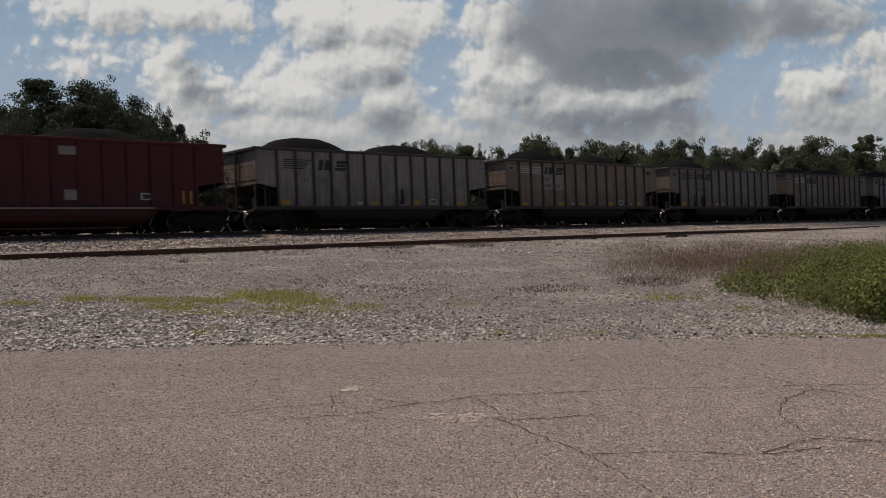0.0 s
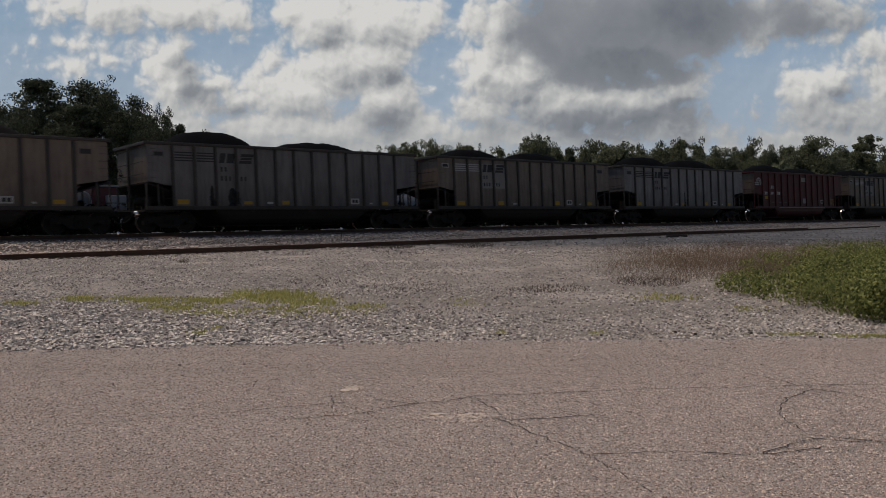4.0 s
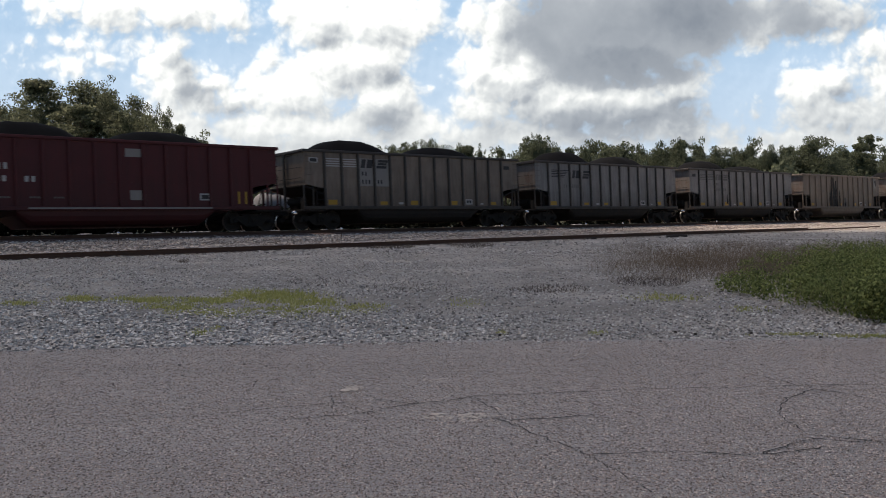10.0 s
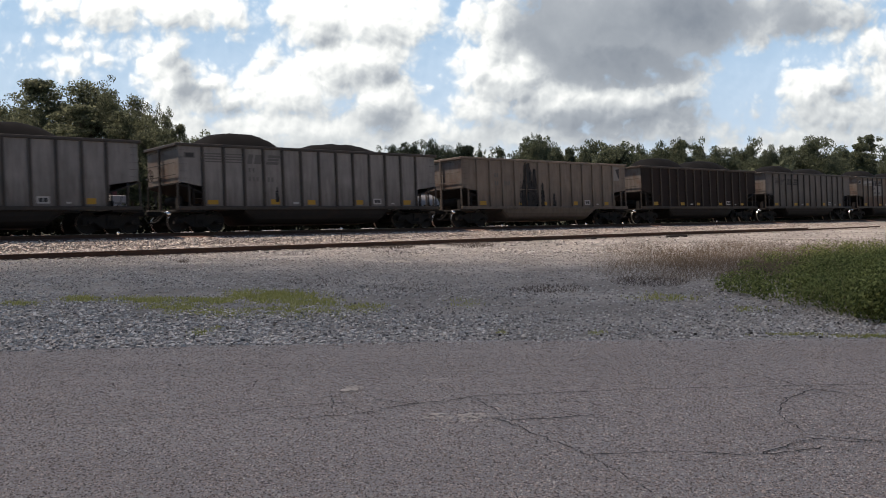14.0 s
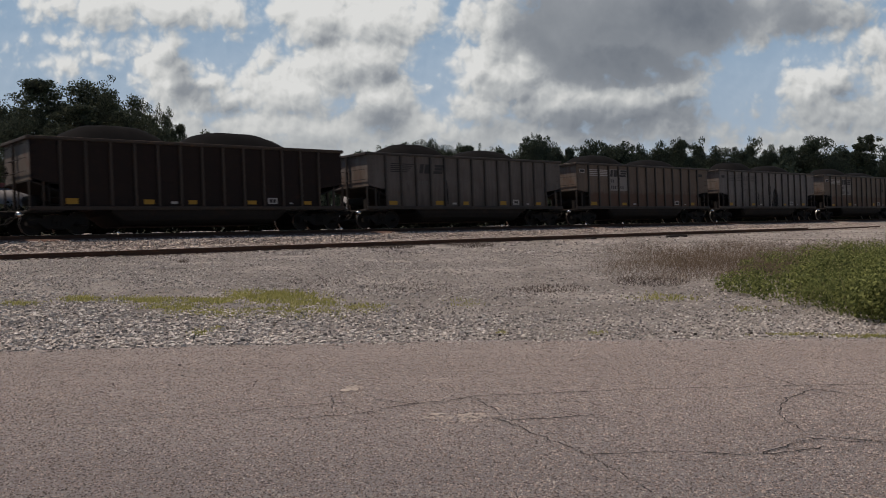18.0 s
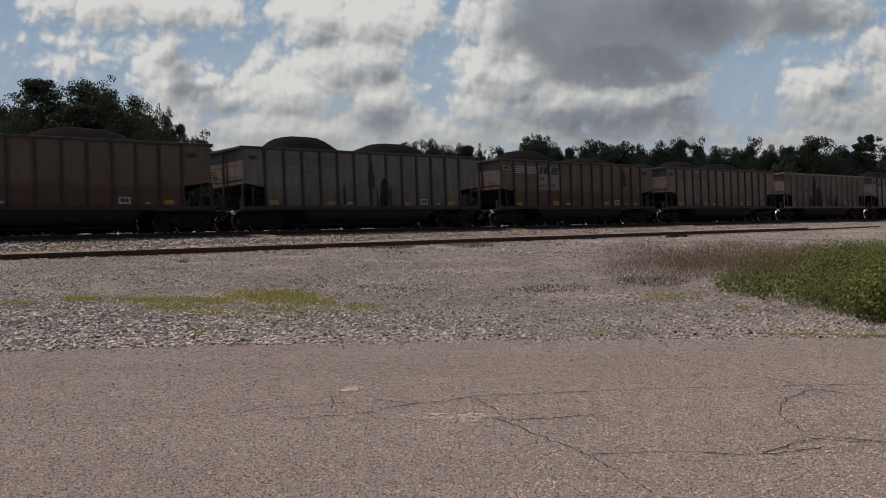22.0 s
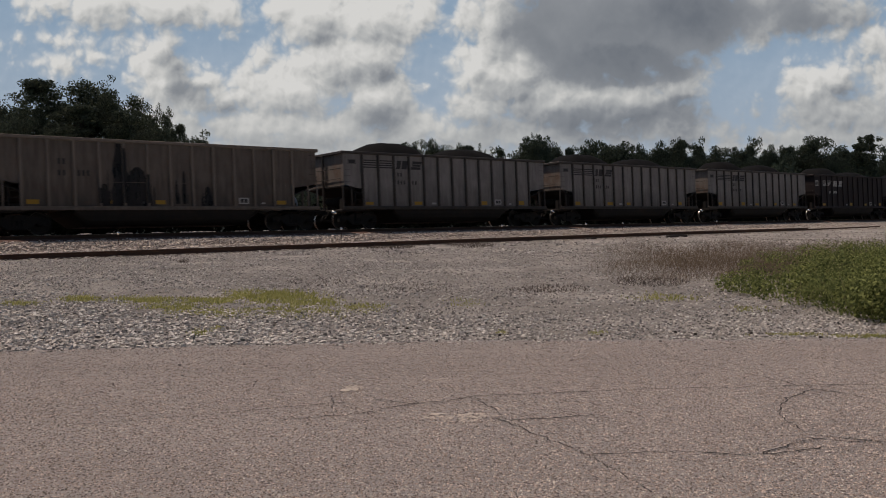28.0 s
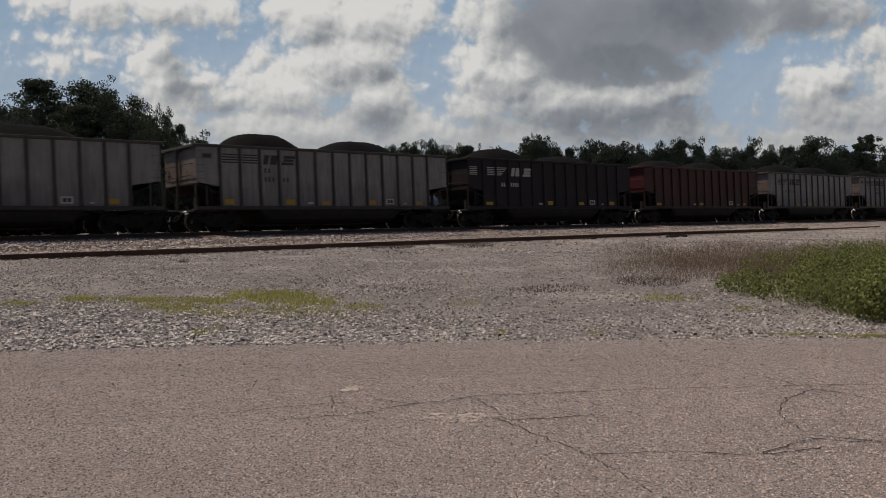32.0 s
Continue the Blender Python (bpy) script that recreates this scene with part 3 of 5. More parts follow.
def ribbon(name, pts, width, z, mat, parent, seed=0, label=""):
    """A ragged strip laid on the road along a line of points."""
    rnd = random.Random(seed)
    line = []
    for (ax, ay), (bx, by) in zip(pts, pts[1:]):
        n = max(2, int(math.hypot(bx - ax, by - ay) / 0.05))
        for i in range(n):
            f = i / n
            line.append((ax + (bx - ax) * f + rnd.gauss(0, 0.012), ay + (by - ay) * f + rnd.gauss(0, 0.012)))
    line.append(pts[-1])
    verts, faces = [], []
    for i, (x, y) in enumerate(line):
        j = min(i + 1, len(line) - 1)
        dx, dy = line[j][0] - line[max(0, i - 1)][0], line[j][1] - line[max(0, i - 1)][1]
        d = math.hypot(dx, dy) or 1
        w = width * (0.4 + rnd.random() * 0.9) * (0.9 + 1.5 * abs(dx) / d) * (0.35 if i in (0, len(line) - 1) else 1)
        verts += [(x - dy / d * w, y + dx / d * w, z), (x + dy / d * w, y - dx / d * w, z)]
        if i:
            faces.append((2 * i - 2, 2 * i - 1, 2 * i + 1, 2 * i))
    return put(name, mesh_from(name, verts, faces, mat), parent, None, label)


def road_marks(parent):
    lines = [
        [(495, 745), (590, 737), (660, 730), (720, 716), (790, 712), (835, 702), (960, 697), (1060, 693)],
        [(730, 716), (690, 710), (660, 708)],
        [(835, 702), (885, 730), (890, 745), (1040, 806)],
        [(890, 745), (960, 742), (1060, 735)],
        [(1040, 806), (1120, 803), (1230, 800), (1300, 806), (1345, 804), (1430, 780), (1460, 778)],
        [(1345, 804), (1400, 800), (1470, 793), (1568, 810)],
        [(1420, 775), (1500, 784), (1568, 780)],
    ]
    branches = [
        [(1380, 720), (1395, 706), (1440, 690), (1500, 698), (1568, 712)],
        [(1440, 690), (1370, 672), (1250, 648), (1180, 635)],
        [(1380, 720), (1378, 735), (1395, 745), (1430, 770)],
        [(588, 700), (590, 737)],
        [(110, 755), (330, 738), (520, 720), (620, 713)],
        [(1060, 693), (1220, 688), (1400, 684), (1568, 681)],
        [(1430, 770), (1480, 776), (1568, 784)],
        [(1040, 806), (1110, 846), (1160, 880)],
    ]
    for i, ln in enumerate(lines + branches):
        ribbon("crack", [ground_at(*p) for p in ln], (0.0034, 0.0024)[i in (4, 5, 6, 12, 13, 14)] if i != 11 else 0.002, 0.0365, M_CRACK, parent, i)
    rnd = random.Random(3)
    for k, (cx, cy, rx, ry, tilt) in enumerate(((628, 686, 22, 4, 0), (618, 692, 16, 2.5, 0), (772, 674, 24, 3.5, 0.05), (815, 743, 66, 6, 0.02), (780, 737, 34, 4, 0.1), (850, 737, 40, 4, -0.05))):
        x0, y0 = ground_at(cx - rx, cy)
        x1, _ = ground_at(cx + rx, cy)
        _, ya = ground_at(cx, cy - ry)
        _, yb = ground_at(cx, cy + ry)
        # flecks of worn-through pale stone
        verts, faces = [], []
        for i in range(260):
            a, r = rnd.random() * 6.283, math.sqrt(rnd.random())
            x = (x0 + x1) / 2 + math.cos(a) * r * (x1 - x0) / 2
            y = (ya + yb) / 2 + math.sin(a) * r * (ya - yb) / 2 + (x - (x0 + x1) / 2) * tilt
            if noise.noise((x * 9, y * 16, k)) + 0.5 * noise.noise((x * 25, y * 40, k)) < 0.05:
                continue
            w, h = rnd.uniform(0.004, 0.018), rnd.uniform(0.003, 0.008)
            n = len(verts)
            z = 0.0368 + 0.000008 * i
            verts += [(x - w, y, z), (x, y - h, z), (x + w, y + h * 0.3, z), (x - w * 0.2, y + h, z)]
            faces.append((n, n + 1, n + 2, n + 3))
        put("worn_patch", mesh_from("worn_patch", verts, faces, M_PATCH), parent)


def rock_cloud(name, places, mat, seed, label, flat=0.65, kind="stuff"):
    """Many small angular stones in one mesh. places: rows of x, y, z, size."""
    rs = np.random.RandomState(seed)
    cube = np.array([(-1, -1, -1), (1, -1, -1), (1, 1, -1), (-1, 1, -1), (-1, -1, 1), (1, -1, 1), (1, 1, 1), (-1, 1, 1)], float) * 0.5
    fcs = np.array([(0, 3, 2, 1), (4, 5, 6, 7), (0, 1, 5, 4), (1, 2, 6, 5), (2, 3, 7, 6), (3, 0, 4, 7)])
    p = np.asarray(places, float)
    n = len(p)
    v = cube[None] * (1 + rs.uniform(-0.35, 0.35, (n, 8, 3))) * p[:, None, 3:4] * np.stack([rs.uniform(0.8, 1.5, n), rs.uniform(0.7, 1.1, n), rs.uniform(0.5, 0.9, n) * flat / 0.65], 1)[:, None, :]
    a = rs.uniform(0, 6.283, n)
    t = rs.uniform(-0.5, 0.5, n)
    ca, sa, ct, st = np.cos(a)[:, None], np.sin(a)[:, None], np.cos(t)[:, None], np.sin(t)[:, None]
    y1, z1 = v[..., 1] * ct - v[..., 2] * st, v[..., 1] * st + v[..., 2] * ct
    x2, y2 = v[..., 0] * ca - y1 * sa, v[..., 0] * sa + y1 * ca
    verts = np.stack([x2, y2, z1], -1) + p[:, None, :3]
    faces = (fcs[None] + 8 * np.arange(n)[:, None, None]).reshape(-1, 4)
    me = bpy.data.meshes.new(name)
    me.from_pydata(verts.reshape(-1, 3).tolist(), [], faces.tolist())
    me.materials.append(mat)
    ob = put(name, me)
    return tagged(ob, label, "gravel", kind=kind)


def gravel_field():
    rs = np.random.RandomState(11)
    rows = []
    # the coarse border beside the road, thinning out towards the yard
    for _ in range(74000):
        y = 9.5 + 16.3 * rs.rand() ** 1.5
        x = rs.uniform(-0.52, 0.52) * y * 1.04
        if y < road_edge(x) - 0.03 - 0.4 * rs.rand() * (rs.rand() < 0.22):
            continue
        dense = noise.noise((x * 0.35, y * 0.5, 7)) + (0.55 if y < 13.8 + 0.1 * x * (x < 0) * -1 else -0.05) + (0.2 if x < 0 and y < 14.2 else 0) - (0.24 if x > 1.2 else 0)
        if rs.rand() > 0.5 + dense:
            continue
        size = rs.uniform(0.013, 0.032) * (1.12 if (y < 13.6 and x < -1) else 0.94 if (y < 13.2 and x < 1) else 0.86 if y < 13.2 else 0.76) * (0.9 if y > 15 else 1)
        rows.append((x, y, max(lump(x, y), 0.018 if y < road_edge(x) else 0) + size * 0.2, size))
    for _ in range(76000):
        y = 14 + 21 * rs.rand() ** 0.8
        x = rs.uniform(-0.52, 0.52) * y
        if perp_along(x, y)[0] > 27.6 or rs.rand() > 0.62 + 0.6 * noise.noise((x * 0.2, y * 0.5, 1)):
            continue
        size = rs.uniform(0.014, 0.034)
        rows.append((x, y, lump(x, y) + size * 0.12, size))
    for _ in range(16000):
        y = 30 + 30 * rs.rand()
        x = rs.uniform(-0.3, 0.5) * y
        if perp_along(x, y)[0] > 27.6 or rs.rand() > 0.55 + 0.7 * noise.noise((x * 0.15, y * 0.4, 8)):
            continue
        size = rs.uniform(0.03, 0.07)
        rows.append((x, y, lump(x, y) + size * 0.12, size))
    rock_cloud("loose_gravel", rows, M_STONE, 2, "loose pale grey crushed limestone beside the road", 0.75)
    rows = []
    for _ in range(140):
        x = rs.uniform(-5.2, 5.2)
        y = road_edge(x) - 0.1 - 2.2 * rs.rand() ** 3
        size = rs.uniform(0.008, 0.025)
        rows.append((x, y - 0.05, 0.03 + size * 0.25, size))
    rock_cloud("stray_pebbles", rows, M_STONE, 3, "stray small stones scattered on the asphalt", 0.4)
    rows = []
    for _ in range(90):
        x = rs.uniform(-5.0, 5.6)
        y = road_edge(x) - 0.05 - 2.6 * rs.rand() ** 2.2
        size = rs.uniform(0.006, 0.015)
        rows.append((x, y, 0.03 + size * 0.25, size))
    for px, py in ((885, 597), (1064, 598), (1195, 592), (1230, 596), (1330, 594), (1452, 602), (720, 585)):
        x, y = floor_at(px, py)
        rows.append((x, y, 0.03, rs.uniform(0.022, 0.034)))
    rock_cloud("dark_clods", rows, M_CLOD, 13, "small dark clods and pebbles scattered along the road's edge", 0.6)
    rows = []
    for _ in range(46000):
        p = 35.3 - 7.6 * rs.rand() ** 1.4 + 0.1 * rs.normal()
        x, y = spot(p, rs.uniform(4, 80))
        size = rs.uniform(0.04, 0.085)
        rows.append((x, y, bed_height(p, x, y) + size * 0.15, size))
    rock_cloud("track_ballast", rows, M_BALLAST, 4, "grey crushed stone ballast beside the rails", 0.42)


def bed_height(p, x, y):
    """Height of the stone bed across the track; the outer rail is the higher."""
    d = p - TRACK_DIST
    top = 0.38 - 0.19 - d * math.tan(radians(CANT))
    if d < -2.3:
        top = 0.38 - 0.19 + 2.3 * 0.062 - (-2.3 - d) * 0.16
    if d > 2.3:
        top = max(0.03 + lump(x, y), 0.38 - 0.19 - 2.3 * 0.062 - (d - 2.3) * 0.3)
    return max(lump(x, y), top) if y < 200 else top


def track_bed():
    verts, faces = [], []
    prof = [-3.9, -3.5, -3.1, -2.85, -2.3, -2.05, -1.6, -0.8, 0, 0.8, 1.6, 2.2, 3.0, 6.0, 12.0, 20.0]
    along = [-120 + 4 * i for i in range(140)]
    for a in along:
        for d in prof:
            x, y = spot(TRACK_DIST + d, a)
            z = bed_height(TRACK_DIST + d, x, y) + 0.02 * noise.noise((a * 0.7, d, 0))
            if d in (-3.9, 20.0):
                z = -0.08
            verts.append((x, y, z))
    w = len(prof)
    for j in range(len(along) - 1):
        for i in range(w - 1):
            faces.append((j * w + i, j * w + i + 1, (j + 1) * w + i + 1, (j + 1) * w + i))
    me = mesh_from("track_bed", verts, faces, M_DARKBED, True)
    me.materials.append(M_GRAVEL)
    # Pale gravel outside; the dark colour begins where the train's shadow ends.
    for i, poly in enumerate(me.polygons):
        poly.material_index = 1 if prof[i % (w - 1) + 1] <= -2.8 else 0
    ob = put("track_bed", me)
    return tagged(ob, "dirty ballast bed under the main track, coloured dark for the train's shadow", "track bed", kind="structure")


RAIL = [(-0.07, -0.17), (0.07, -0.17), (0.07, -0.158), (0.012, -0.14), (0.010, -0.045), (0.036, -0.03), (0.036, -0.004), (0.03, 0.0),
        (-0.03, 0.0), (-0.036, -0.004), (-0.036, -0.03), (-0.010, -0.045), (-0.012, -0.14), (-0.07, -0.158)]


def rail_mesh(stations, mat):
    verts, faces = [], []
    n = len(RAIL)
    for x, y, z, h in stations:
        nx, ny = -math.cos(h), math.sin(h)
        verts += [(x + nx * a, y + ny * a, z + c) for a, c in RAIL]
    for j in range(len(stations) - 1):
        for i in range(n):
            faces.append((j * n + i, j * n + (i + 1) % n, (j + 1) * n + (i + 1) % n, (j + 1) * n + i))
    faces += [tuple(range(n)), tuple(range((len(stations) - 1) * n, len(stations) * n))[::-1]]
    return mesh_from("rail", verts, faces, mat)


def main_track():
    base = tagged(put("railway_track", None, None, TRACK), "single main track with worn steel rails on dark sleepers", "track", kind="structure")
    for side in (-0.755, 0.755):
        me = rail_mesh([(s, side, 0.0, radians(90)) for s in (-120, 420)], M_RUST)
        put("rail", me, base, None)
        cap = box(-120, 420, side - 0.026, side + 0.026, -0.002, 0.002)
        part("rail_top", cap, M_RAILTOP, base, "bright worn running surface")
    tie = finish(box(-0.115, 0.115, -1.3, 1.3, -0.36, -0.175, 0.012), "sleeper", M_TIE)
    rnd = random.Random(8)
    for i in range(230):
        put("sleeper", tie, base, pose(-12 + i * 0.53 + rnd.uniform(-0.03, 0.03), rnd.uniform(-0.06, 0.06), 0, 0, 0, rnd.uniform(-1.2, 1.2)))


def siding_rail():
    rows = []
    for i in range(60):
        a = -30 + i * 1.6
        p = 28.0 + 0.12 * math.sin(a * 0.05) + 0.25 * max(0, (8 - a) / 30)
        x, y = spot(p, a)
        rows.append((x, y, 0.172 + 0.0012 * a - 0.02 * max(0, (a - 45) / 12), TRACK_HEAD))
    ob = put("siding_rail", rail_mesh([r for r in rows if perp_along(r[0], r[1])[1] < 56.5], M_RUST))
    tagged(ob, "rusty brown steel rail lying along the gravel", "rail", kind="structure")
    rows = []
    for i in range(9):
        a = 57.5 + i * 1.6
        x, y = spot(28.6 + i * 0.1, a)
        rows.append((x, y, 0.12, TRACK_HEAD - 0.06))
    ob = put("turnout_rail", rail_mesh(rows, M_RUST))
    tagged(ob, "rusty rail end sunk in the gravel by the turnout", "rail", kind="structure")


def broken_timbers():
    """Short lengths of old sleeper left by the end of the siding rail."""
    rnd = random.Random(44)
    for px, py, long in ((1198, 421, 1.3), (1240, 415, 0.7), (1047, 424, 0.5), (1531, 397, 0.9), (1455, 399, 0.6), (935, 427, 0.5)):
        x, y = floor_at(px, py)
        base = put("sleeper_piece", finish(box(-long / 2, long / 2, -0.1, 0.1, 0, 0.13, 0.02), "sleeper_piece", M_TIE), None, pose(x, y, lump(x, y) - 0.02, rnd.uniform(-3, 3), rnd.uniform(-3, 3), rnd.uniform(-25, 40)))
        tagged(base, "broken length of weathered dark sleeper on gravel", "timber", "broken sleepers")


def road_chips():
    """Aggregate that stands proud of the worn asphalt: small pyramids of stone, most of them where the road is nearest."""
    rs = np.random.RandomState(17)
    n = 130000
    y = 4.2 + 6.4 * rs.rand(n) ** 1.15
    x = rs.uniform(-0.53, 0.53, n) * y
    keep = y < 10.38 + np.where(x > 0, 0.03, 0.15) * x
    x, y = x[keep], y[keep]
    n = len(x)
    r = rs.uniform(0.004, 0.0098, n)
    h = r * rs.uniform(0.3, 0.75, n)
    a = rs.uniform(0, 6.283, n)
    ring = [np.stack([x + r * rs.uniform(0.7, 1.3, n) * np.cos(a + k * 1.5708), y + r * rs.uniform(0.7, 1.3, n) * np.sin(a + k * 1.5708), np.full(n, 0.029)], 1) for k in range(4)]
    tip = np.stack([x + r * rs.uniform(-0.3, 0.3, n), y + r * rs.uniform(-0.3, 0.3, n), 0.03 + h], 1)
    verts = np.stack(ring + [tip], 1).reshape(-1, 3)
    tris = (np.array([[0, 1, 4], [1, 2, 4], [2, 3, 4], [3, 0, 4]])[None] + 5 * np.arange(n)[:, None, None]).reshape(-1, 3)
    me = bpy.data.meshes.new("road_aggregate")
    me.from_pydata(verts.tolist(), [], tris.tolist())
    me.materials.append(M_CHIP)
    tagged(put("road_aggregate", me), "coarse stone chips standing proud of worn asphalt", "road surface", kind="stuff")


def along_at(px, perp):
    """Distance along the track of the point that a bearing meets at this distance across."""
    k = (px - 784) / 1639
    c, sn = math.cos(TRACK_HEAD), math.sin(TRACK_HEAD)
    d = perp / (-k * c + sn)
    return k * d * sn + d * c


def gravel_banks():
    """Low windrows of pale stone beyond the track, seen under the cars."""
    rs = np.random.RandomState(5)
    rows = []
    for px0, px1 in ((138, 162), (184, 238), (268, 290), (312, 384), (415, 440), (462, 500), (566, 604), (640, 662), (860, 902), (1010, 1030)):
        a0, a1 = along_at(px0, 45.0), along_at(px1, 45.0)
        for _ in range(int(90 * (a1 - a0)) + 60):
            u, w = rs.rand(), rs.normal() * 0.3
            x, y = spot(45.0 + w, a0 + (a1 - a0) * u)
            top = 0.235 * max(0.0, 1 - (abs(w) / 0.8)) * min(1, 0.5 + 6 * u * (1 - u))
            size = rs.uniform(0.05, 0.11)
            rows += [(x, y, z, size) for z in np.arange(0.02, top, 0.06)]
    rock_cloud("gravel_bank", rows, M_STONE, 9, "low pale windrows of crushed stone beyond the track", 0.6)


def glint_posts():
    """Knee-low polished posts, added beside the near rail to make glints in the sun."""
    ball = bmesh.new()
    bmesh.ops.create_icosphere(ball, subdivisions=3, radius=0.065)
    cap = finish(ball, "cap", M_CHROME, True)
    stem = bmesh.new()
    add_tube(stem, (0, 0, -0.45), (0, 0, -0.06), 0.014, n=8)
    shaft = finish(stem, "stem", M_RUST)
    for px in (209, 604, 888, 1037, 1102, 1268):
        x, y = spot(34.6, along_at(px, 34.6))
        post = tagged(put("track_marker", None, None, pose(x, y, 0.54)), "low post with a polished metal cap, added for a sun glint", "marker", "track markers")
        put("cap", cap, post)
        put("stem", shaft, post)


ground()
ROAD = road()
road_marks(ROAD)
road_chips()
track_bed()
main_track()
siding_rail()
gravel_field()
gravel_banks()
glint_posts()
broken_timbers()


# ------------------------------------------------------------------ hopper cars
END, LEN, TOP = 0.76, 14.69, 3.81
HALF = 1.575
RIBS = [1.2 + 1.005 * k for k in range(13)]
SHARED = {}


def shared(key, build):
    if key not in SHARED:
        SHARED[key] = build()
    return SHARED[key]


def side_outline():
    return [(END + 0.08, 2.15), (END + 1.2, 1.95), (END + 1.2, 1.0), (END + 13.27, 1.0), (END + 13.27, 1.95), (END + LEN - 0.08, 2.15), (END + LEN - 0.08, TOP - 0.12), (END + 0.08, TOP - 0.12)]


def wheel_mesh():
    bm = bmesh.new()
    add_tube(bm, (0, -1.05, 0), (0, 1.05, 0), 0.085, n=12)
    for s in (-1, 1):
        prof = [(0.10, 0.82 * s), (0.14, 0.83 * s), (0.15, 0.80 * s), (0.36, 0.775 * s), (0.38, 0.83 * s), (0.452, 0.825 * s), (0.457, 0.74 * s), (0.485, 0.715 * s), (0.485, 0.69 * s), (0.38, 0.69 * s), (0.36, 0.73 * s), (0.15, 0.74 * s), (0.10, 0.68 * s)]
        lathe(bm, prof, (0, 0, 0), 28)
    for f in bm.faces:
        if all(0.44 < math.hypot(v.co.x, v.co.z) < 0.47 for v in f.verts):
            f.material_index = 1
    me = finish(bm, "wheelset", M_WHEEL)
    me.materials.append(M_TREAD)
    return me


def side_frame_mesh():
    pts = [(-1.16, 0.36), (-1.16, 0.60), (-0.95, 0.68), (-0.55, 0.66), (-0.30, 0.78), (0.30, 0.78), (0.55, 0.66), (0.95, 0.68), (1.16, 0.60), (1.16, 0.36), (0.80, 0.36), (0.72, 0.48), (0.52, 0.34), (0.36, 0.22), (-0.36, 0.22), (-0.52, 0.34), (-0.72, 0.48), (-0.80, 0.36)]
    bm = prism(pts, -0.09, 0.09)
    add_box(bm, -0.26, 0.26, -0.13, 0.13, 0.30, 0.36)
    for x in (-0.16, 0.0, 0.16):
        add_tube(bm, (x, -0.1, 0.36), (x, -0.1, 0.62), 0.06, n=8)
    return finish(bm, "side_frame", M_STEEL)


def bearing_mesh():
    bm = bmesh.new()
    lathe(bm, [(0.10, -0.10), (0.10, 0.08), (0.07, 0.11), (0.03, 0.115)], (0, 0, 0), 14)
    return finish(bm, "bearing", M_STEEL)


WHEELS = []


def bogie(car, x):
    b = put("bogie", shared("bolster", lambda: finish(box(-0.2, 0.2, -1.15, 1.15, 0.52, 0.78, 0.03), "bogie", M_STEEL)), car, pose(x, 0, 0), "cast-steel bogie under the car, coloured near black for shade")
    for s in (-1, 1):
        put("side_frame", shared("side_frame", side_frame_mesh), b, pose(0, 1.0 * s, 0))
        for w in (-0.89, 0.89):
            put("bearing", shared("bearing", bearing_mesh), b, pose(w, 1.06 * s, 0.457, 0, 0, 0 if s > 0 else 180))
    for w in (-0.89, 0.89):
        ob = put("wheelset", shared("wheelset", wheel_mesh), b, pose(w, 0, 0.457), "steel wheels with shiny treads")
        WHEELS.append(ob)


def slope_mesh(mat):
    return finish(prism([(END + 0.02, 2.12), (END + 3.3, 1.0), (END + 3.3, 0.96), (END + 0.02, 2.06)], -HALF + 0.1, HALF - 0.1), "slope_sheet", mat)


def tub_mesh(mat):
    """The belly between the bogies, with rounded lower corners and sloped ends."""
    bm = bmesh.new()
    sec = [(-1.46, 1.0), (-1.44, 0.72), (-1.36, 0.52), (-1.20, 0.38), (-0.95, 0.30), (0.95, 0.30), (1.20, 0.38), (1.36, 0.52), (1.44, 0.72), (1.46, 1.0)]
    rings = []
    for k, x in enumerate((3.2, 3.75, 10.9, 11.45)):
        r = []
        for y, z in sec:
            zz = z if k in (1, 2) else 1.0 - (1.0 - z) * 0.35
            r.append(bm.verts.new((END + x, y, zz)))
        rings.append(r)
    for a, c in zip(rings, rings[1:]):
        for i in range(len(sec) - 1):
            bm.faces.new((a[i], a[i + 1], c[i + 1], c[i]))
        bm.faces.new((a[-1], a[0], c[0], c[-1]))
    bm.faces.new(rings[0])
    bm.faces.new(rings[-1][::-1])
    return finish(bm, "belly", mat)


def coupler_mesh():
    bm = box(0.35, 0.9, -0.12, 0.12, 0.72, 0.98, 0.03)
    add_box(bm, 0.0, 0.36, -0.16, 0.10, 0.74, 1.0, 0.05)
    add_tube(bm, (0.5, -0.25, 0.75), (0.1, -0.32, 0.42), 0.03, n=6)
    add_tube(bm, (0.1, -0.32, 0.42), (-0.02, -0.25, 0.50), 0.03, n=6)
    return finish(bm, "coupler", M_STEEL)


# Mirror-like ball added by the coupler only to throw a sun glint.
def glint_ball_mesh():
    bm = bmesh.new()
    bmesh.ops.create_icosphere(bm, subdivisions=3, radius=0.13)
    add_tube(bm, (0, 0, 0), (0.12, 0.25, -0.12), 0.02, n=6)
    return finish(bm, "coupling_knob", M_CHROME, True)


def cistern_mesh():
    bm = bmesh.new()
    add_tube(bm, (END + 0.55, -0.55, 1.42), (END + 0.55, 0.55, 1.42), 0.2, n=14)
    return finish(bm, "air_reservoir", M_STEEL)


def grab_mesh(mat):
    bm = bmesh.new()
    add_tube(bm, (-0.16, -0.07, 0), (0.16, -0.07, 0), 0.009, n=6)
    for x in (-0.16, 0.16):
        add_tube(bm, (x, 0.0, 0), (x, -0.075, 0), 0.009, n=6)
    return finish(bm, "grab_iron", mat)


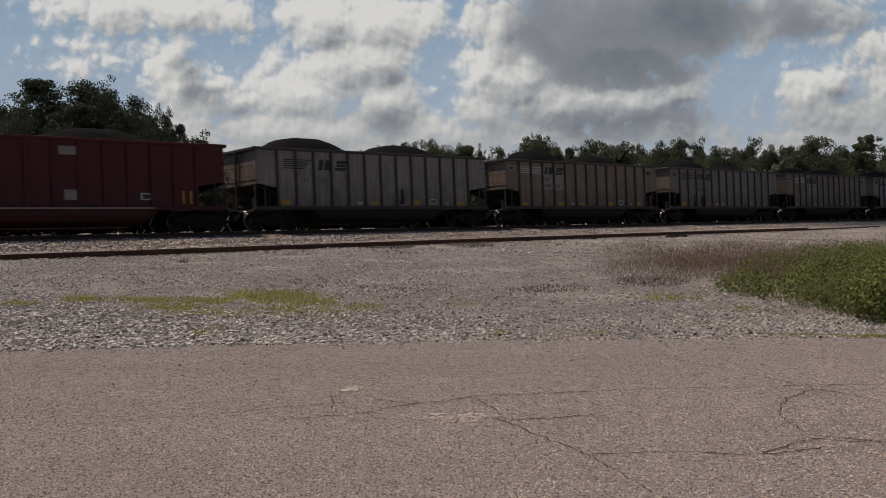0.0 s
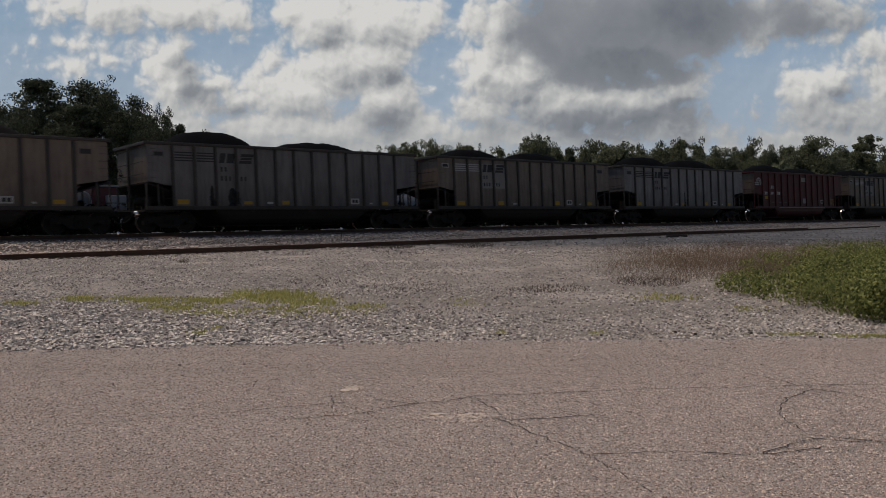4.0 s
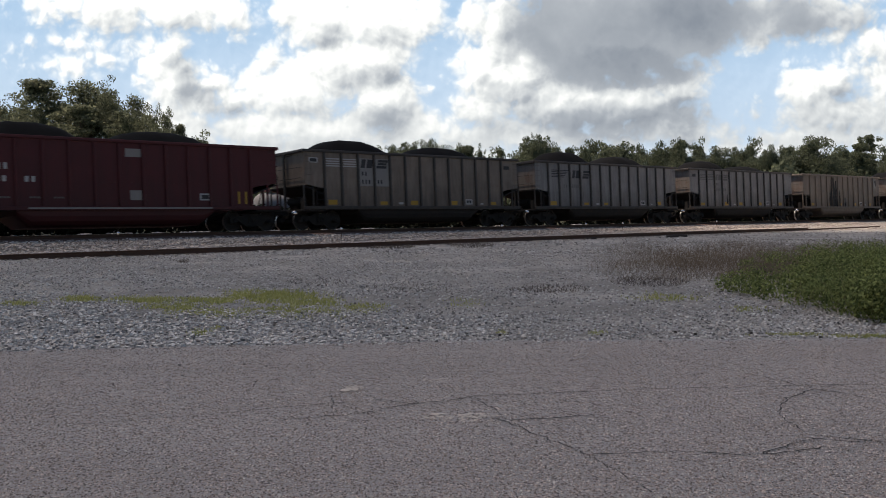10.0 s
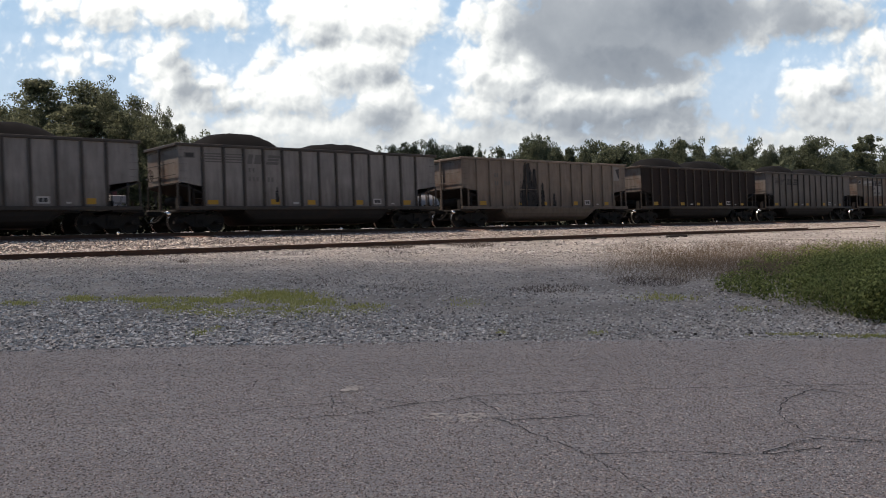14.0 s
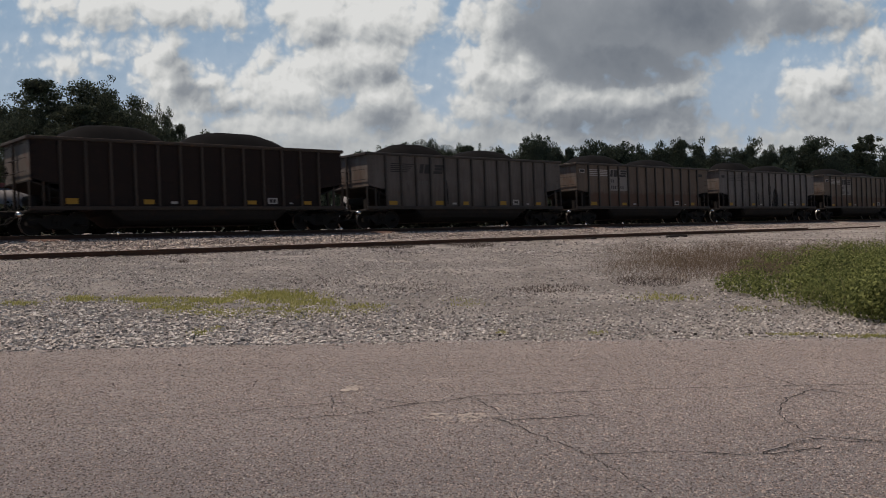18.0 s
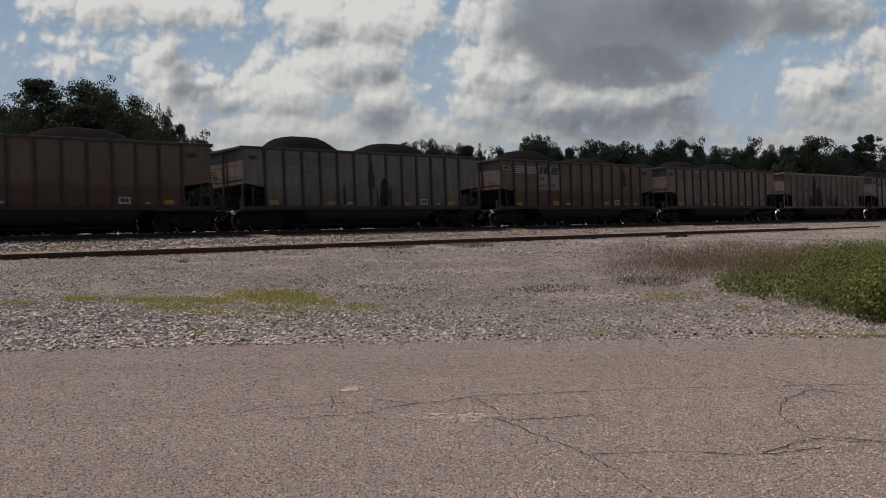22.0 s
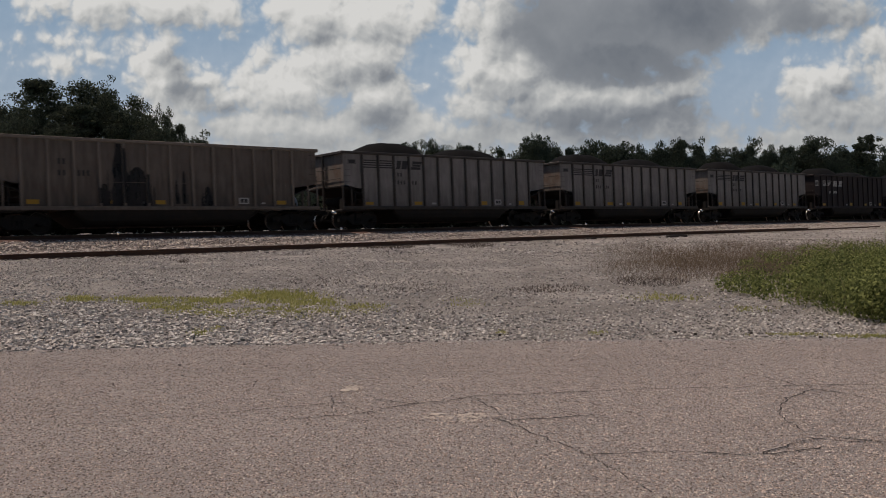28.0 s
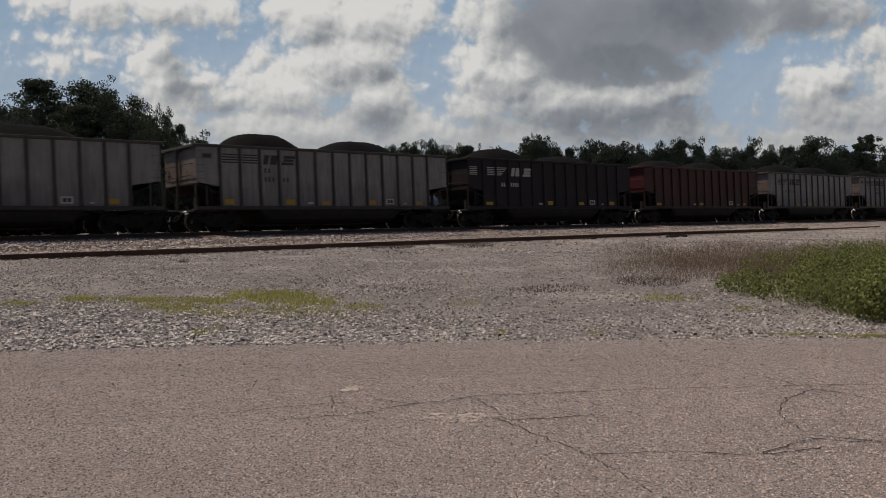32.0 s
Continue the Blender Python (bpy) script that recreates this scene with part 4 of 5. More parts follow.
def rail_bar_mesh(mat):
    bm = bmesh.new()
    add_tube(bm, (0, -1.35, 0), (0, 1.35, 0), 0.016, n=6)
    for y in (-1.35, -0.45, 0.45, 1.35):
        add_tube(bm, (0, y, 0), (0.1, y, 0), 0.014, n=6)
    return finish(bm, "end_rail", mat)


def rigging_mesh():
    """Levers, rods and the brake cylinder under the slope sheet."""
    bm = bmesh.new()
    add_tube(bm, (END + 0.95, -0.3, 1.22), (END + 0.95, 0.35, 1.22), 0.15, n=12)
    add_tube(bm, (END + 0.3, -0.9, 1.05), (END + 1.9, -0.2, 1.35), 0.022, n=6)
    add_tube(bm, (END + 0.25, 0.75, 2.4), (END + 0.6, 0.6, 1.05), 0.018, n=6)
    add_box(bm, END + 0.15, END + 0.34, -1.2, -0.95, 0.97, 1.5, 0.02)
    add_box(bm, END + 0.75, END + 0.81, -1.42, -1.36, 0.96, 1.9, 0.01)
    return finish(bm, "brake_rigging", M_STEEL)


def hose_mesh():
    bm = bmesh.new()
    pts = [(0.62, -0.42, 0.86), (0.46, -0.44, 0.62), (0.26, -0.42, 0.46), (0.06, -0.38, 0.42), (-0.1, -0.34, 0.46)]
    for p, q in zip(pts, pts[1:]):
        add_tube(bm, p, q, 0.03, n=8)
    return finish(bm, "air_hose", M_STEEL)


def brake_wheel_mesh():
    bm = bmesh.new()
    n = 18
    rim = [(0.0, 0.27 * math.cos(6.2832 * i / n), 0.27 * math.sin(6.2832 * i / n)) for i in range(n)]
    for i in range(n):
        add_tube(bm, rim[i], rim[(i + 1) % n], 0.016, n=6)
    for i in range(0, n, 3):
        add_tube(bm, (0.03, 0, 0), rim[i], 0.011, n=5)
    add_tube(bm, (-0.02, 0, 0), (0.14, 0, 0), 0.035, n=8)
    return finish(bm, "brake_wheel", M_STEEL)


def hopper_car(paint_mat, rib_mat, end_mat, label, rib_paint_belly=False):
    car = tagged(new("hopper_car"), label, "railway car", "coal train")
    key = paint_mat.name
    for s in (-1, 1):
        def sheet_side():
            bm = prism(side_outline(), -0.015, 0.015)
            add_box(bm, END + 1.25, END + 13.2, -0.024, 0.024, 2.06, 2.085)
            return finish(bm, "side_panel", paint_mat)
        out = shared(("side", key), sheet_side)
        put("side_panel", out, car, pose(0, s * (HALF - 0.10), 0))
        sill = shared(("sill", rib_mat.name), lambda: finish(box(END - 0.02, END + LEN + 0.02, -0.05, 0.05, 0.94, 1.10, 0.015), "side_sill", rib_mat))
        put("side_sill", sill, car, pose(0, s * (HALF - 0.05), 0))
        chord = shared(("chord", rib_mat.name), lambda: finish(box(END - 0.05, END + LEN + 0.05, -0.07, 0.07, TOP - 0.13, TOP, 0.02), "top_chord", rib_mat))
        put("top_chord", chord, car, pose(0, s * (HALF - 0.07), 0))
        rib = shared(("rib", rib_mat.name), lambda: finish(box(-0.06, 0.06, -0.045, 0.045, 1.1, TOP - 0.13, 0.015), "rib", rib_mat))
        for x in RIBS:
            put("rib", rib, car, pose(END + x, s * (HALF - 0.045), 0))
    endm = shared(("end", end_mat.name), lambda: finish(box(-0.02, 0.02, -HALF + 0.1, HALF - 0.1, 2.08, TOP - 0.1), "end_panel", end_mat))
    capm = shared(("cap", rib_mat.name), lambda: finish(box(-0.06, 0.06, -HALF + 0.02, HALF - 0.02, TOP - 0.14, TOP - 0.01, 0.02), "end_chord", rib_mat))
    post = shared(("post", rib_mat.name), lambda: finish(box(-0.05, 0.05, -0.05, 0.05, 0.95, TOP - 0.12, 0.01), "end_post", rib_mat))
    upright = shared(("upright", rib_mat.name), lambda: finish(box(-0.035, 0.035, -0.035, 0.035, 0.95, 2.1, 0.008), "upright", rib_mat))
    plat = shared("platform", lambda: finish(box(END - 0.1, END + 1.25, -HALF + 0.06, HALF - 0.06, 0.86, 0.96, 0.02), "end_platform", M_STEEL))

    def ladder():
        bm = bmesh.new()
        for x in (0.0, 0.42):
            add_tube(bm, (x, 0, 1.0), (x, 0, 2.0), 0.018, n=6)
        for z in (1.15, 1.42, 1.69, 1.96):
            add_tube(bm, (0, 0, z), (0.42, 0, z), 0.014, n=6)
        return finish(bm, "ladder", M_STEEL)

    for flip in (False, True):
        m = pose(0, 0, 0) if not flip else pose(2 * END + LEN, 0, 0, 0, 0, 180)
        put("end_panel", endm, car, m @ pose(END + 0.10, 0, 0))
        put("end_chord", capm, car, m @ pose(END, 0, 0))
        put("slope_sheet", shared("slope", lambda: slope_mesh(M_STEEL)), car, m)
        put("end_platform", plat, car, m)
        put("coupler", shared("coupler", coupler_mesh), car, m)
        if not flip:
            put("coupling_knob", shared("knob", glint_ball_mesh), car, pose(0.5, -1.05, 0.80), "polished metal ball added to give a sun glint")
        put("end_post", post, car, m @ pose(END - 0.03, 0.1, 0))
        for y in (-1.45, 1.45):
            put("upright", upright, car, m @ pose(END + 0.03, y, 0))
            put("upright", upright, car, m @ pose(END + 0.55, y, -0.02))
        put("ladder", shared("ladder", ladder), car, m @ pose(END + 0.7, -HALF + 0.03, 0))
        bogie(car, 1.92 if not flip else 2 * END + LEN - 1.92 + 0.0)
        for k in range(5):
            put("grab_iron", shared(("grab", paint_mat.name), lambda: grab_mesh(paint_mat)), car, m @ pose(END + 0.28, -HALF + 0.1 if not flip else HALF - 0.1, 2.3 + 0.3 * k, 0, 0, 0 if not flip else 180))
        for z in (2.45, 2.95):
            put("end_rail", shared(("end_rail", rib_mat.name), lambda: rail_bar_mesh(rib_mat)), car, m @ pose(END - 0.1, 0, z))
        put("brake_rigging", shared("rigging", rigging_mesh), car, m)
        put("air_hose", shared("hose", hose_mesh), car, m)
        if not flip:
            put("brake_wheel", shared("brake_wheel", brake_wheel_mesh), car, pose(END - 0.16, 0.75, 2.55), "spoked steel hand-brake wheel")
    # Most bellies get a darker paint than the sides.
    tub = rib_mat if rib_mat is RED or rib_paint_belly else BELLY
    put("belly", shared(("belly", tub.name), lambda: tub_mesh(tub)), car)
    put("air_reservoir", shared("air_reservoir", cistern_mesh), car)
    return car


FACE = -(HALF - 0.10) - 0.018


def sticker(car, name, x0, x1, z0, z1, mat, label="", lift=0.0):
    me = finish(box(x0, x1, -0.002, 0.002, z0, z1), name, mat)
    return put(name, me, car, pose(END, FACE - lift, 0), label)


def strips(car, x0, x1, z0, z1, n, mat, slant=0.0, name="stripe"):
    """n level stripes, cut on a slant at one end."""
    h = (z1 - z0) / (2 * n - 1)
    for i in range(n):
        z = z1 - (2 * i + 1) * h
        f = (z1 - z) / (z1 - z0)
        bm = prism([(x0, z), (x1 - slant * f, z), (x1 - slant * max(0, f - h / (z1 - z0)), z + h), (x0, z + h)], -0.002, 0.002)
        put(name, finish(bm, name, mat), car, pose(END, FACE - 0.004, 0))


def block_mark(car, x, z0, z1, mat, w=0.62):
    """The road's two-block emblem, in plain slanted shapes."""
    h = z1 - z0
    lean = h * 0.22

    def slab(u0, u1, f0, f1):
        return [(x + w * u0 + lean * f0, z0 + h * f0), (x + w * u1 + lean * f0, z0 + h * f0), (x + w * u1 + lean * f1, z0 + h * f1), (x + w * u0 + lean * f1, z0 + h * f1)]

    x2 = max(1.25, 0.98 / w)
    shapes = [slab(0.0, 0.34, 0.0, 1.0), slab(0.46, 0.94, 0.0, 1.0), slab(x2 + 0.06, x2 + 0.9, 0.70, 1.0), slab(x2 + 0.08, x2 + 0.82, 0.37, 0.64), slab(x2, x2 + 0.84, 0.0, 0.3)]
    for k, o in enumerate(shapes):
        put("emblem", finish(prism(o, -0.002, 0.002), "emblem", mat), car, pose(END, FACE - 0.004 - 0.0002 * k, 0))


def bars(car, x, z, n, mat, h=0.22, w=0.09, step=0.18, gap_at=None, name="marking"):
    for i in range(n):
        xx = x + i * step + (0.22 if gap_at is not None and i >= gap_at else 0.0)
        sticker(car, name, xx, xx + w, z, z + h, mat, lift=0.006)


def common_marks(car, rnd, yellow=True):
    if yellow:
        for x, w in ((1.38, 0.55), (4.55, 0.5), (6.55, 0.45), (9.4, 0.45), (12.4, 0.45)):
            if rnd.random() < 0.75 or x in (1.38, 12.4):
                sticker(car, "reflector", x, x + w * rnd.uniform(0.8, 1.1), 1.18, 1.18 + rnd.uniform(0.13, 0.24), M_YELLOW, "faded yellow reflective patch")
    sticker(car, "placard", 10.45, 10.95, 1.2, 1.48, M_WHITE, "white inspection placard")
    sticker(car, "placard_print", 10.53, 10.68, 1.26, 1.42, M_DARKMARK, lift=0.004)
    sticker(car, "placard_print", 10.72, 10.87, 1.26, 1.42, M_DARKMARK, lift=0.004)
    sticker(car, "tag", 11.6, 11.78, 1.2, 1.27, M_WHITE)
    sticker(car, "tag", 5.75, 6.05, 1.2, 1.3, M_WHITE)


def stain(car, x, w, z0, z1, seed):
    """Ragged runs of spilt coal slurry down the side, thickest in the middle."""
    rnd = random.Random(seed)
    bm = bmesh.new()

    def run_down(cx, half, low, top, n):
        left, right = [], []
        for k in range(n + 1):
            f = k / n
            z = low + (top - low) * f
            h = half * (1 - 0.45 * f ** 2) * ((0.85 if top > 3 else 0.35) if k == n else 1)
            left.append((cx - h * rnd.uniform(0.75, 1.2), z))
            right.append((cx + h * rnd.uniform(0.75, 1.2), z))
        add_prism(bm, left[::-1] + right, -0.002, 0.002)

    run_down(x, w * 0.45, z0, z1, 9)
    for _ in range(int(3 + w * 7)):
        cx = x + rnd.uniform(-0.75, 0.75) * w
        run_down(cx, rnd.uniform(0.015, 0.035), z0, z0 + (z1 - z0) * rnd.uniform(0.25, 0.8), 4)
    put("stain", finish(bm, "stain", M_STAIN), car, pose(END, FACE - 0.002, 0), "black run of coal slurry")
    for k, xr in enumerate(RIBS):
        if w > 0.4 and abs(xr - x) < 0.5 * w:
            top = z0 + (z1 - z0) * (1 - 0.5 * abs(xr - x) / w)
            put("stain", finish(box(xr - 0.055, xr + 0.055, -0.002, 0.002, z0 + 0.1, top), "stain", M_STAIN), car, pose(END, -HALF - 0.003, 0))


def mark_horse(car, mat, rnd):
    strips(car, 1.55, 2.15, 2.85, 3.3, 5, mat)
    strips(car, 2.28, 3.15, 2.85, 3.3, 5, mat, 0.5)
    block_mark(car, 3.45, 2.82, 3.3, mat, 0.75)
    bars(car, 2.65, 2.22, 7, M_GREYMARK if mat is not M_WHITE else M_WHITE, gap_at=2)


def mark_louvre(car, mat, rnd, plate=False):
    for x in (1.32, 2.33):
        strips(car, x, x + 0.8, 3.02, 3.42, 4, mat)
    if plate:
        for x in (3.32, 4.33):
            sticker(car, "lettering_panel", x, x + 0.82, 2.1, 3.47, M_PANEL, "pale repainted lettering panel")
    lift = M_DARKMARK if plate else mat
    block_mark(car, 3.38, 3.0, 3.43, lift, 0.76)
    bars(car, 3.45, 2.62, 2, lift, h=0.2, w=0.09, step=0.2)
    bars(car, 3.45, 2.22, 3, lift, h=0.2, w=0.09, step=0.2)
    bars(car, 4.42, 2.22, 2, lift, h=0.2, w=0.09, step=0.2)
    sticker(car, "corner_window", 0.35, 0.85, 3.18, 3.42, M_WHITE if plate else M_GREYMARK)
    sticker(car, "corner_window", 0.41, 0.79, 3.22, 3.38, M_DARKMARK, lift=0.004)
    if plate:
        sticker(car, "corner_window", 13.5, 13.95, 3.18, 3.38, M_DARKMARK, lift=0.004)


def mark_arc(car, rnd):
    """White curved emblem over two bars, with plain lettering blocks."""
    bm = bmesh.new()
    for r0, r1, a0, a1 in ((0.27, 0.36, -40, 175), (0.13, 0.20, -20, 175)):
        pts = []
        for i in range(15):
            a = radians(a0 + (a1 - a0) * i / 14)
            pts.append((0.72 + r1 * math.cos(a), 2.98 + r1 * math.sin(a)))
        for i in range(14, -1, -1):
            a = radians(a0 + (a1 - a0) * i / 14)
            pts.append((0.72 + r0 * math.cos(a), 2.98 + r0 * math.sin(a)))
        add_prism(bm, pts, -0.002, 0.002)
    put("emblem", finish(bm, "emblem", M_WHITE), car, pose(END, FACE - 0.004, 0))
    sticker(car, "emblem", 0.12, 0.72, 2.88, 2.96, M_WHITE, lift=0.004)
    sticker(car, "emblem", 0.12, 0.72, 2.76, 2.83, M_WHITE, lift=0.004)
    bars(car, 2.55, 2.5, 2, M_WHITE, h=0.24, w=0.13, step=0.24)
    for x in (1.62, 2.55, 3.6):
        bars(car, x - 0.06, 2.03, 2, M_WHITE, h=0.22, w=0.14, step=0.24)
    sticker(car, "reflector", 1.58, 2.02, 1.7, 1.93, M_YELLOW, "faded yellow reflective patch")
    sticker(car, "lettering_panel", 7.5, 8.25, 3.12, 3.46, M_PANEL)
    sticker(car, "lettering_panel", 7.65, 8.15, 1.35, 1.75, M_PANEL)
    for x in (2.6, 3.7, 4.6):
        bars(car, x, 1.4, 3, M_GREYMARK, h=0.07, w=0.1, step=0.14)
    sticker(car, "placard", 10.75, 11.25, 1.35, 1.65, M_WHITE)
    sticker(car, "placard_print", 10.83, 11.17, 1.41, 1.59, M_DARKMARK, lift=0.004)
    # Pale strip that draws the light caught on the sill's edge.
    me = finish(box(3.6, 11.3, -0.004, 0.004, 0.985, 1.05), "sill_stripe", M_PANEL)
    put("sill_stripe", me, car, pose(END, -HALF - 0.005, 0), "pale line drawn along the sill as its lit edge")
    for x in (12.6, 12.95):
        sticker(car, "reflector", x, x + 0.1, 1.2, 1.75, M_YELLOW)


def coal_mesh(seed, fill=1.0):
    rnd = random.Random(seed)
    c1, c2 = 3.7 + rnd.uniform(-0.3, 0.3), 9.2 + rnd.uniform(-0.4, 0.4)
    l1, l2 = 2.4 + rnd.uniform(-0.2, 0.3), 2.7 + rnd.uniform(-0.2, 0.4)
    h1, h2 = 0.72 + rnd.uniform(-0.12, 0.1), 0.66 + rnd.uniform(-0.15, 0.1)
    h1, h2 = h1 * fill, h2 * fill
    bm = bmesh.new()
    nx, ny = 90, 18
    grid = []
    for i in range(nx + 1):
        row = []
        for j in range(ny + 1):
            x = 0.05 + (LEN - 0.1) * i / nx
            y = (HALF - 0.13) * (2 * j / ny - 1)
            side = max(0.0, 1 - abs(y / 1.5) ** 2.6)
            m1 = max(0.0, 1 - abs((x - c1) / l1) ** 2.6)
            m2 = max(0.0, 1 - abs((x - c2) / l2) ** 2.6)
            z = TOP - 0.32 + side * max(h1 * m1, h2 * m2) * 1.45 * 0.9 + 0.10 * side
            z += 0.05 * noise.noise((x * 1.6, y * 1.6, seed)) + 0.03 * noise.noise((x * 6, y * 6, seed))
            z = min(z, TOP + max(h1 * m1 ** 0.3, h2 * m2 ** 0.3) * (0.9 + 0.04 * noise.noise((x, y, 9))))
            row.append(bm.verts.new((END + x, y, z)))
        grid.append(row)
    for i in range(nx):
        for j in range(ny):
            bm.faces.new((grid[i][j], grid[i + 1][j], grid[i + 1][j + 1], grid[i][j + 1]))
    return finish(bm, "coal_load", M_COAL, True)


TRAIN, HEAPS = [], []


def train():
    W = "faded grey-white coal hopper car with dark ribs and grime streaks"
    Tn = "dusty tan coal hopper car with pale lettering panel"
    plan = [
        (RED, RED, RED, "arc", "oxide red coal hopper car with white markings", ()),
        (WHITE, RIBDARK, RUSTEND, "horse", W, ((8.6, 0.3, 1.2, 2.0),)),
        (TAN, RIBDARK, TAN, "plate", Tn, ()),
        (GREY, RIBDARK, RUSTEND, "louvre", W, ((3.0, 0.25, 1.1, 2.0), (4.0, 0.5, 1.1, 1.9))),
        (TAN, RIBDARK, TAN, "plate", Tn, ()),
        (WHITE, RIBDARK, GREY, "louvre", W, ((6.9, 0.15, 1.1, 2.2), (9.3, 0.12, 1.1, 1.7))),
        (RED, RED, TAN, "arc", "oxide red coal hopper car with white curved emblem", ()),
        (TAN, RIBDARK, TAN, "plate", Tn, ()),
        (WHITE, RIBDARK, RUSTEND, "horse", W, ()),
        (WHITE, RIBDARK, RUSTEND, "louvre", W, ((4.9, 0.12, 1.3, 2.0),)),
        (TAN, TAN, RUSTEND, "none", "tan coal hopper car with a wide black slurry stain", ((5.3, 1.15, 1.0, 3.64), (5.9, 0.5, 1.1, 3.3), (6.6, 0.35, 1.1, 2.5), (7.6, 0.25, 1.1, 1.9))),
        (BROWN, RIBTAN, RUSTEND, "bare", "dark brown coal hopper car with lighter tan ribs", ()),
        (DUSK, RIBDARK, RUSTEND, "horse", "grimy dull grey coal hopper car with dark ribs", ((5.3, 0.25, 1.2, 2.6),)),
        (OCHRE, RIBDARK, RUSTEND, "plate", "rust-brown coal hopper car with pale lettering panel", ()),
        (GREY, RIBDARK, RUSTEND, "louvre", W, ((7.3, 0.25, 2.0, 3.4), (8.1, 0.7, 1.1, 2.5), (5.6, 0.15, 1.2, 2.2))),
        (OCHRE, RIBDARK, RUSTEND, "plate", "rust-brown coal hopper car with pale lettering panel", ((11.5, 0.3, 2.4, 3.4),)),
        (TAN, RIBDARK, RUSTEND, "louvre", "tan coal hopper car with rusty ends and dark ribs", ()),
        (SOOTTAN, RIBPALE, RUSTEND, "none", "tan coal hopper car with broad black slurry stains", ((5.1, 0.8, 1.12, 3.64), (5.8, 1.15, 1.12, 2.7), (4.4, 0.5, 1.12, 2.0), (7.5, 0.14, 1.2, 2.2), (7.85, 0.22, 1.2, 2.6), (8.95, 0.45, 1.12, 1.95))),
        (WHITE, RIBDARK, RUSTEND, "louvre", W, ()),
        (WHITE, RIBDARK, RUSTEND, "louvre", W, ()),
        (WHITE, RIBDARK, RUSTEND, "louvre", W, ()),
        (BLACK, BLACK, BLACK, "white_horse", "black coal hopper car with white markings", ()),
        (DARKRED, DARKRED, RED, "bare", "dark rusty red coal hopper car with rusty end", ()),
        (WHITE, RIBDARK, RUSTEND, "horse", W, ()),
        (WHITE, RIBDARK, RUSTEND, "louvre", W, ()),
    ]
    for i, (body, rib, end, style, label, runs) in enumerate(plan):
        rnd = random.Random(100 + i)
        car = hopper_car(body, rib, end, label, i == 10)
        if style in ("horse", "white_horse"):
            mark_horse(car, M_WHITE if style == "white_horse" else M_DARKMARK, rnd)
            if style == "white_horse":
                strips(car, 0.2, 0.75, 2.85, 3.3, 5, M_WHITE)
        elif style == "louvre":
            mark_louvre(car, M_GREYMARK if i in (9, 14, 16) else M_DARKMARK, rnd)
        elif style == "plate":
            mark_louvre(car, M_WHITE, rnd, True)
        elif style == "arc":
            mark_arc(car, rnd)
        elif style == "none":
            bars(car, 2.6, 2.75, 2, M_DARKMARK if i == 17 else M_GREYMARK, h=0.22)
            bars(car, 2.6, 2.3, 6, M_DARKMARK if i == 17 else M_GREYMARK, h=0.22, gap_at=2)
            if i == 10:
                sticker(car, "repair_plate", 13.4, 13.98, 2.75, 3.6, M_PANEL, "pale patch plate with a dark notch")
                put("repair_notch", finish(prism([(13.62, 3.45), (13.98, 3.5), (13.98, 2.85), (13.84, 3.0)], -0.002, 0.002), "repair_notch", M_DARKMARK), car, pose(END, FACE - 0.006, 0))
        if style != "arc":
            common_marks(car, rnd, True)
        for k, (x, w, z0, z1) in enumerate(runs):
            stain(car, x, w, z0, z1, i * 7 + k)
        if i == 8:
            car.scale.x = 0.984  # a slightly shorter build
        TRAIN.append(car)
        if style == "none":
            heap = tagged(new("coal_load", shared("low_coal", lambda: coal_mesh(7, 0.06))), "black coal lying level with a hopper car's rim", "coal", "coal loads")
        else:
            heap = tagged(new("coal_load", shared(("coal", i % 6), lambda: coal_mesh(i % 6))), "black coal heaped in two mounds in a hopper car", "coal", "coal loads")
        heap.scale.x = car.scale.x
        HEAPS.append(heap)


train()


# ------------------------------------------------------------------ tanks beyond the track
def storage_tank(px0, px1, perp, top, radius, mat):
    """A horizontal tank on saddles, parallel to the track."""
    a0, a1 = along_at(px0, perp), along_at(px1, perp)
    x, y = spot(perp, (a0 + a1) / 2)
    L = a1 - a0
    base = tagged(put("storage_tank", None, None, pose(x, y, 0, 0, 0, 42.06)), "pale grey horizontal storage tank with a red walkway on top", "tank")
    bm = bmesh.new()
    n = 24
    prof = [(-L / 2, 0.02), (-L / 2 + 0.06, radius * 0.45), (-L / 2 + 0.22, radius * 0.8), (-L / 2 + 0.5, radius), (L / 2 - 0.5, radius), (L / 2 - 0.22, radius * 0.8), (L / 2 - 0.06, radius * 0.45), (L / 2, 0.02)]
    rings = [[bm.verts.new((xx, r * math.cos(6.2832 * i / n), top - radius + r * math.sin(6.2832 * i / n))) for i in range(n)] for xx, r in prof]
    for a, c in zip(rings, rings[1:]):
        for i in range(n):
            bm.faces.new((a[i], a[(i + 1) % n], c[(i + 1) % n], c[i]))
    part("shell", bm, mat, base, smooth=True)
    part("walkway", box(-L / 2 + 0.6, L / 2 - 0.6, -0.3, 0.3, top + 0.02, top + 0.25, 0.02), M_TANKRED, base, "faded red walkway")
    for f in (-0.32, 0.32):
        part("saddle", box(L * f - 0.15, L * f + 0.15, -radius * 0.8, radius * 0.8, -0.1, top - radius * 1.6, 0.02), M_STEEL, base)


storage_tank(-60, 158, 50.0, 2.5, 0.95, M_TANKDARK)
storage_tank(452, 522, 52.0, 2.45, 0.9, M_TANKDARK)
storage_tank(610, 770, 52.0, 2.5, 0.95, M_TANK)


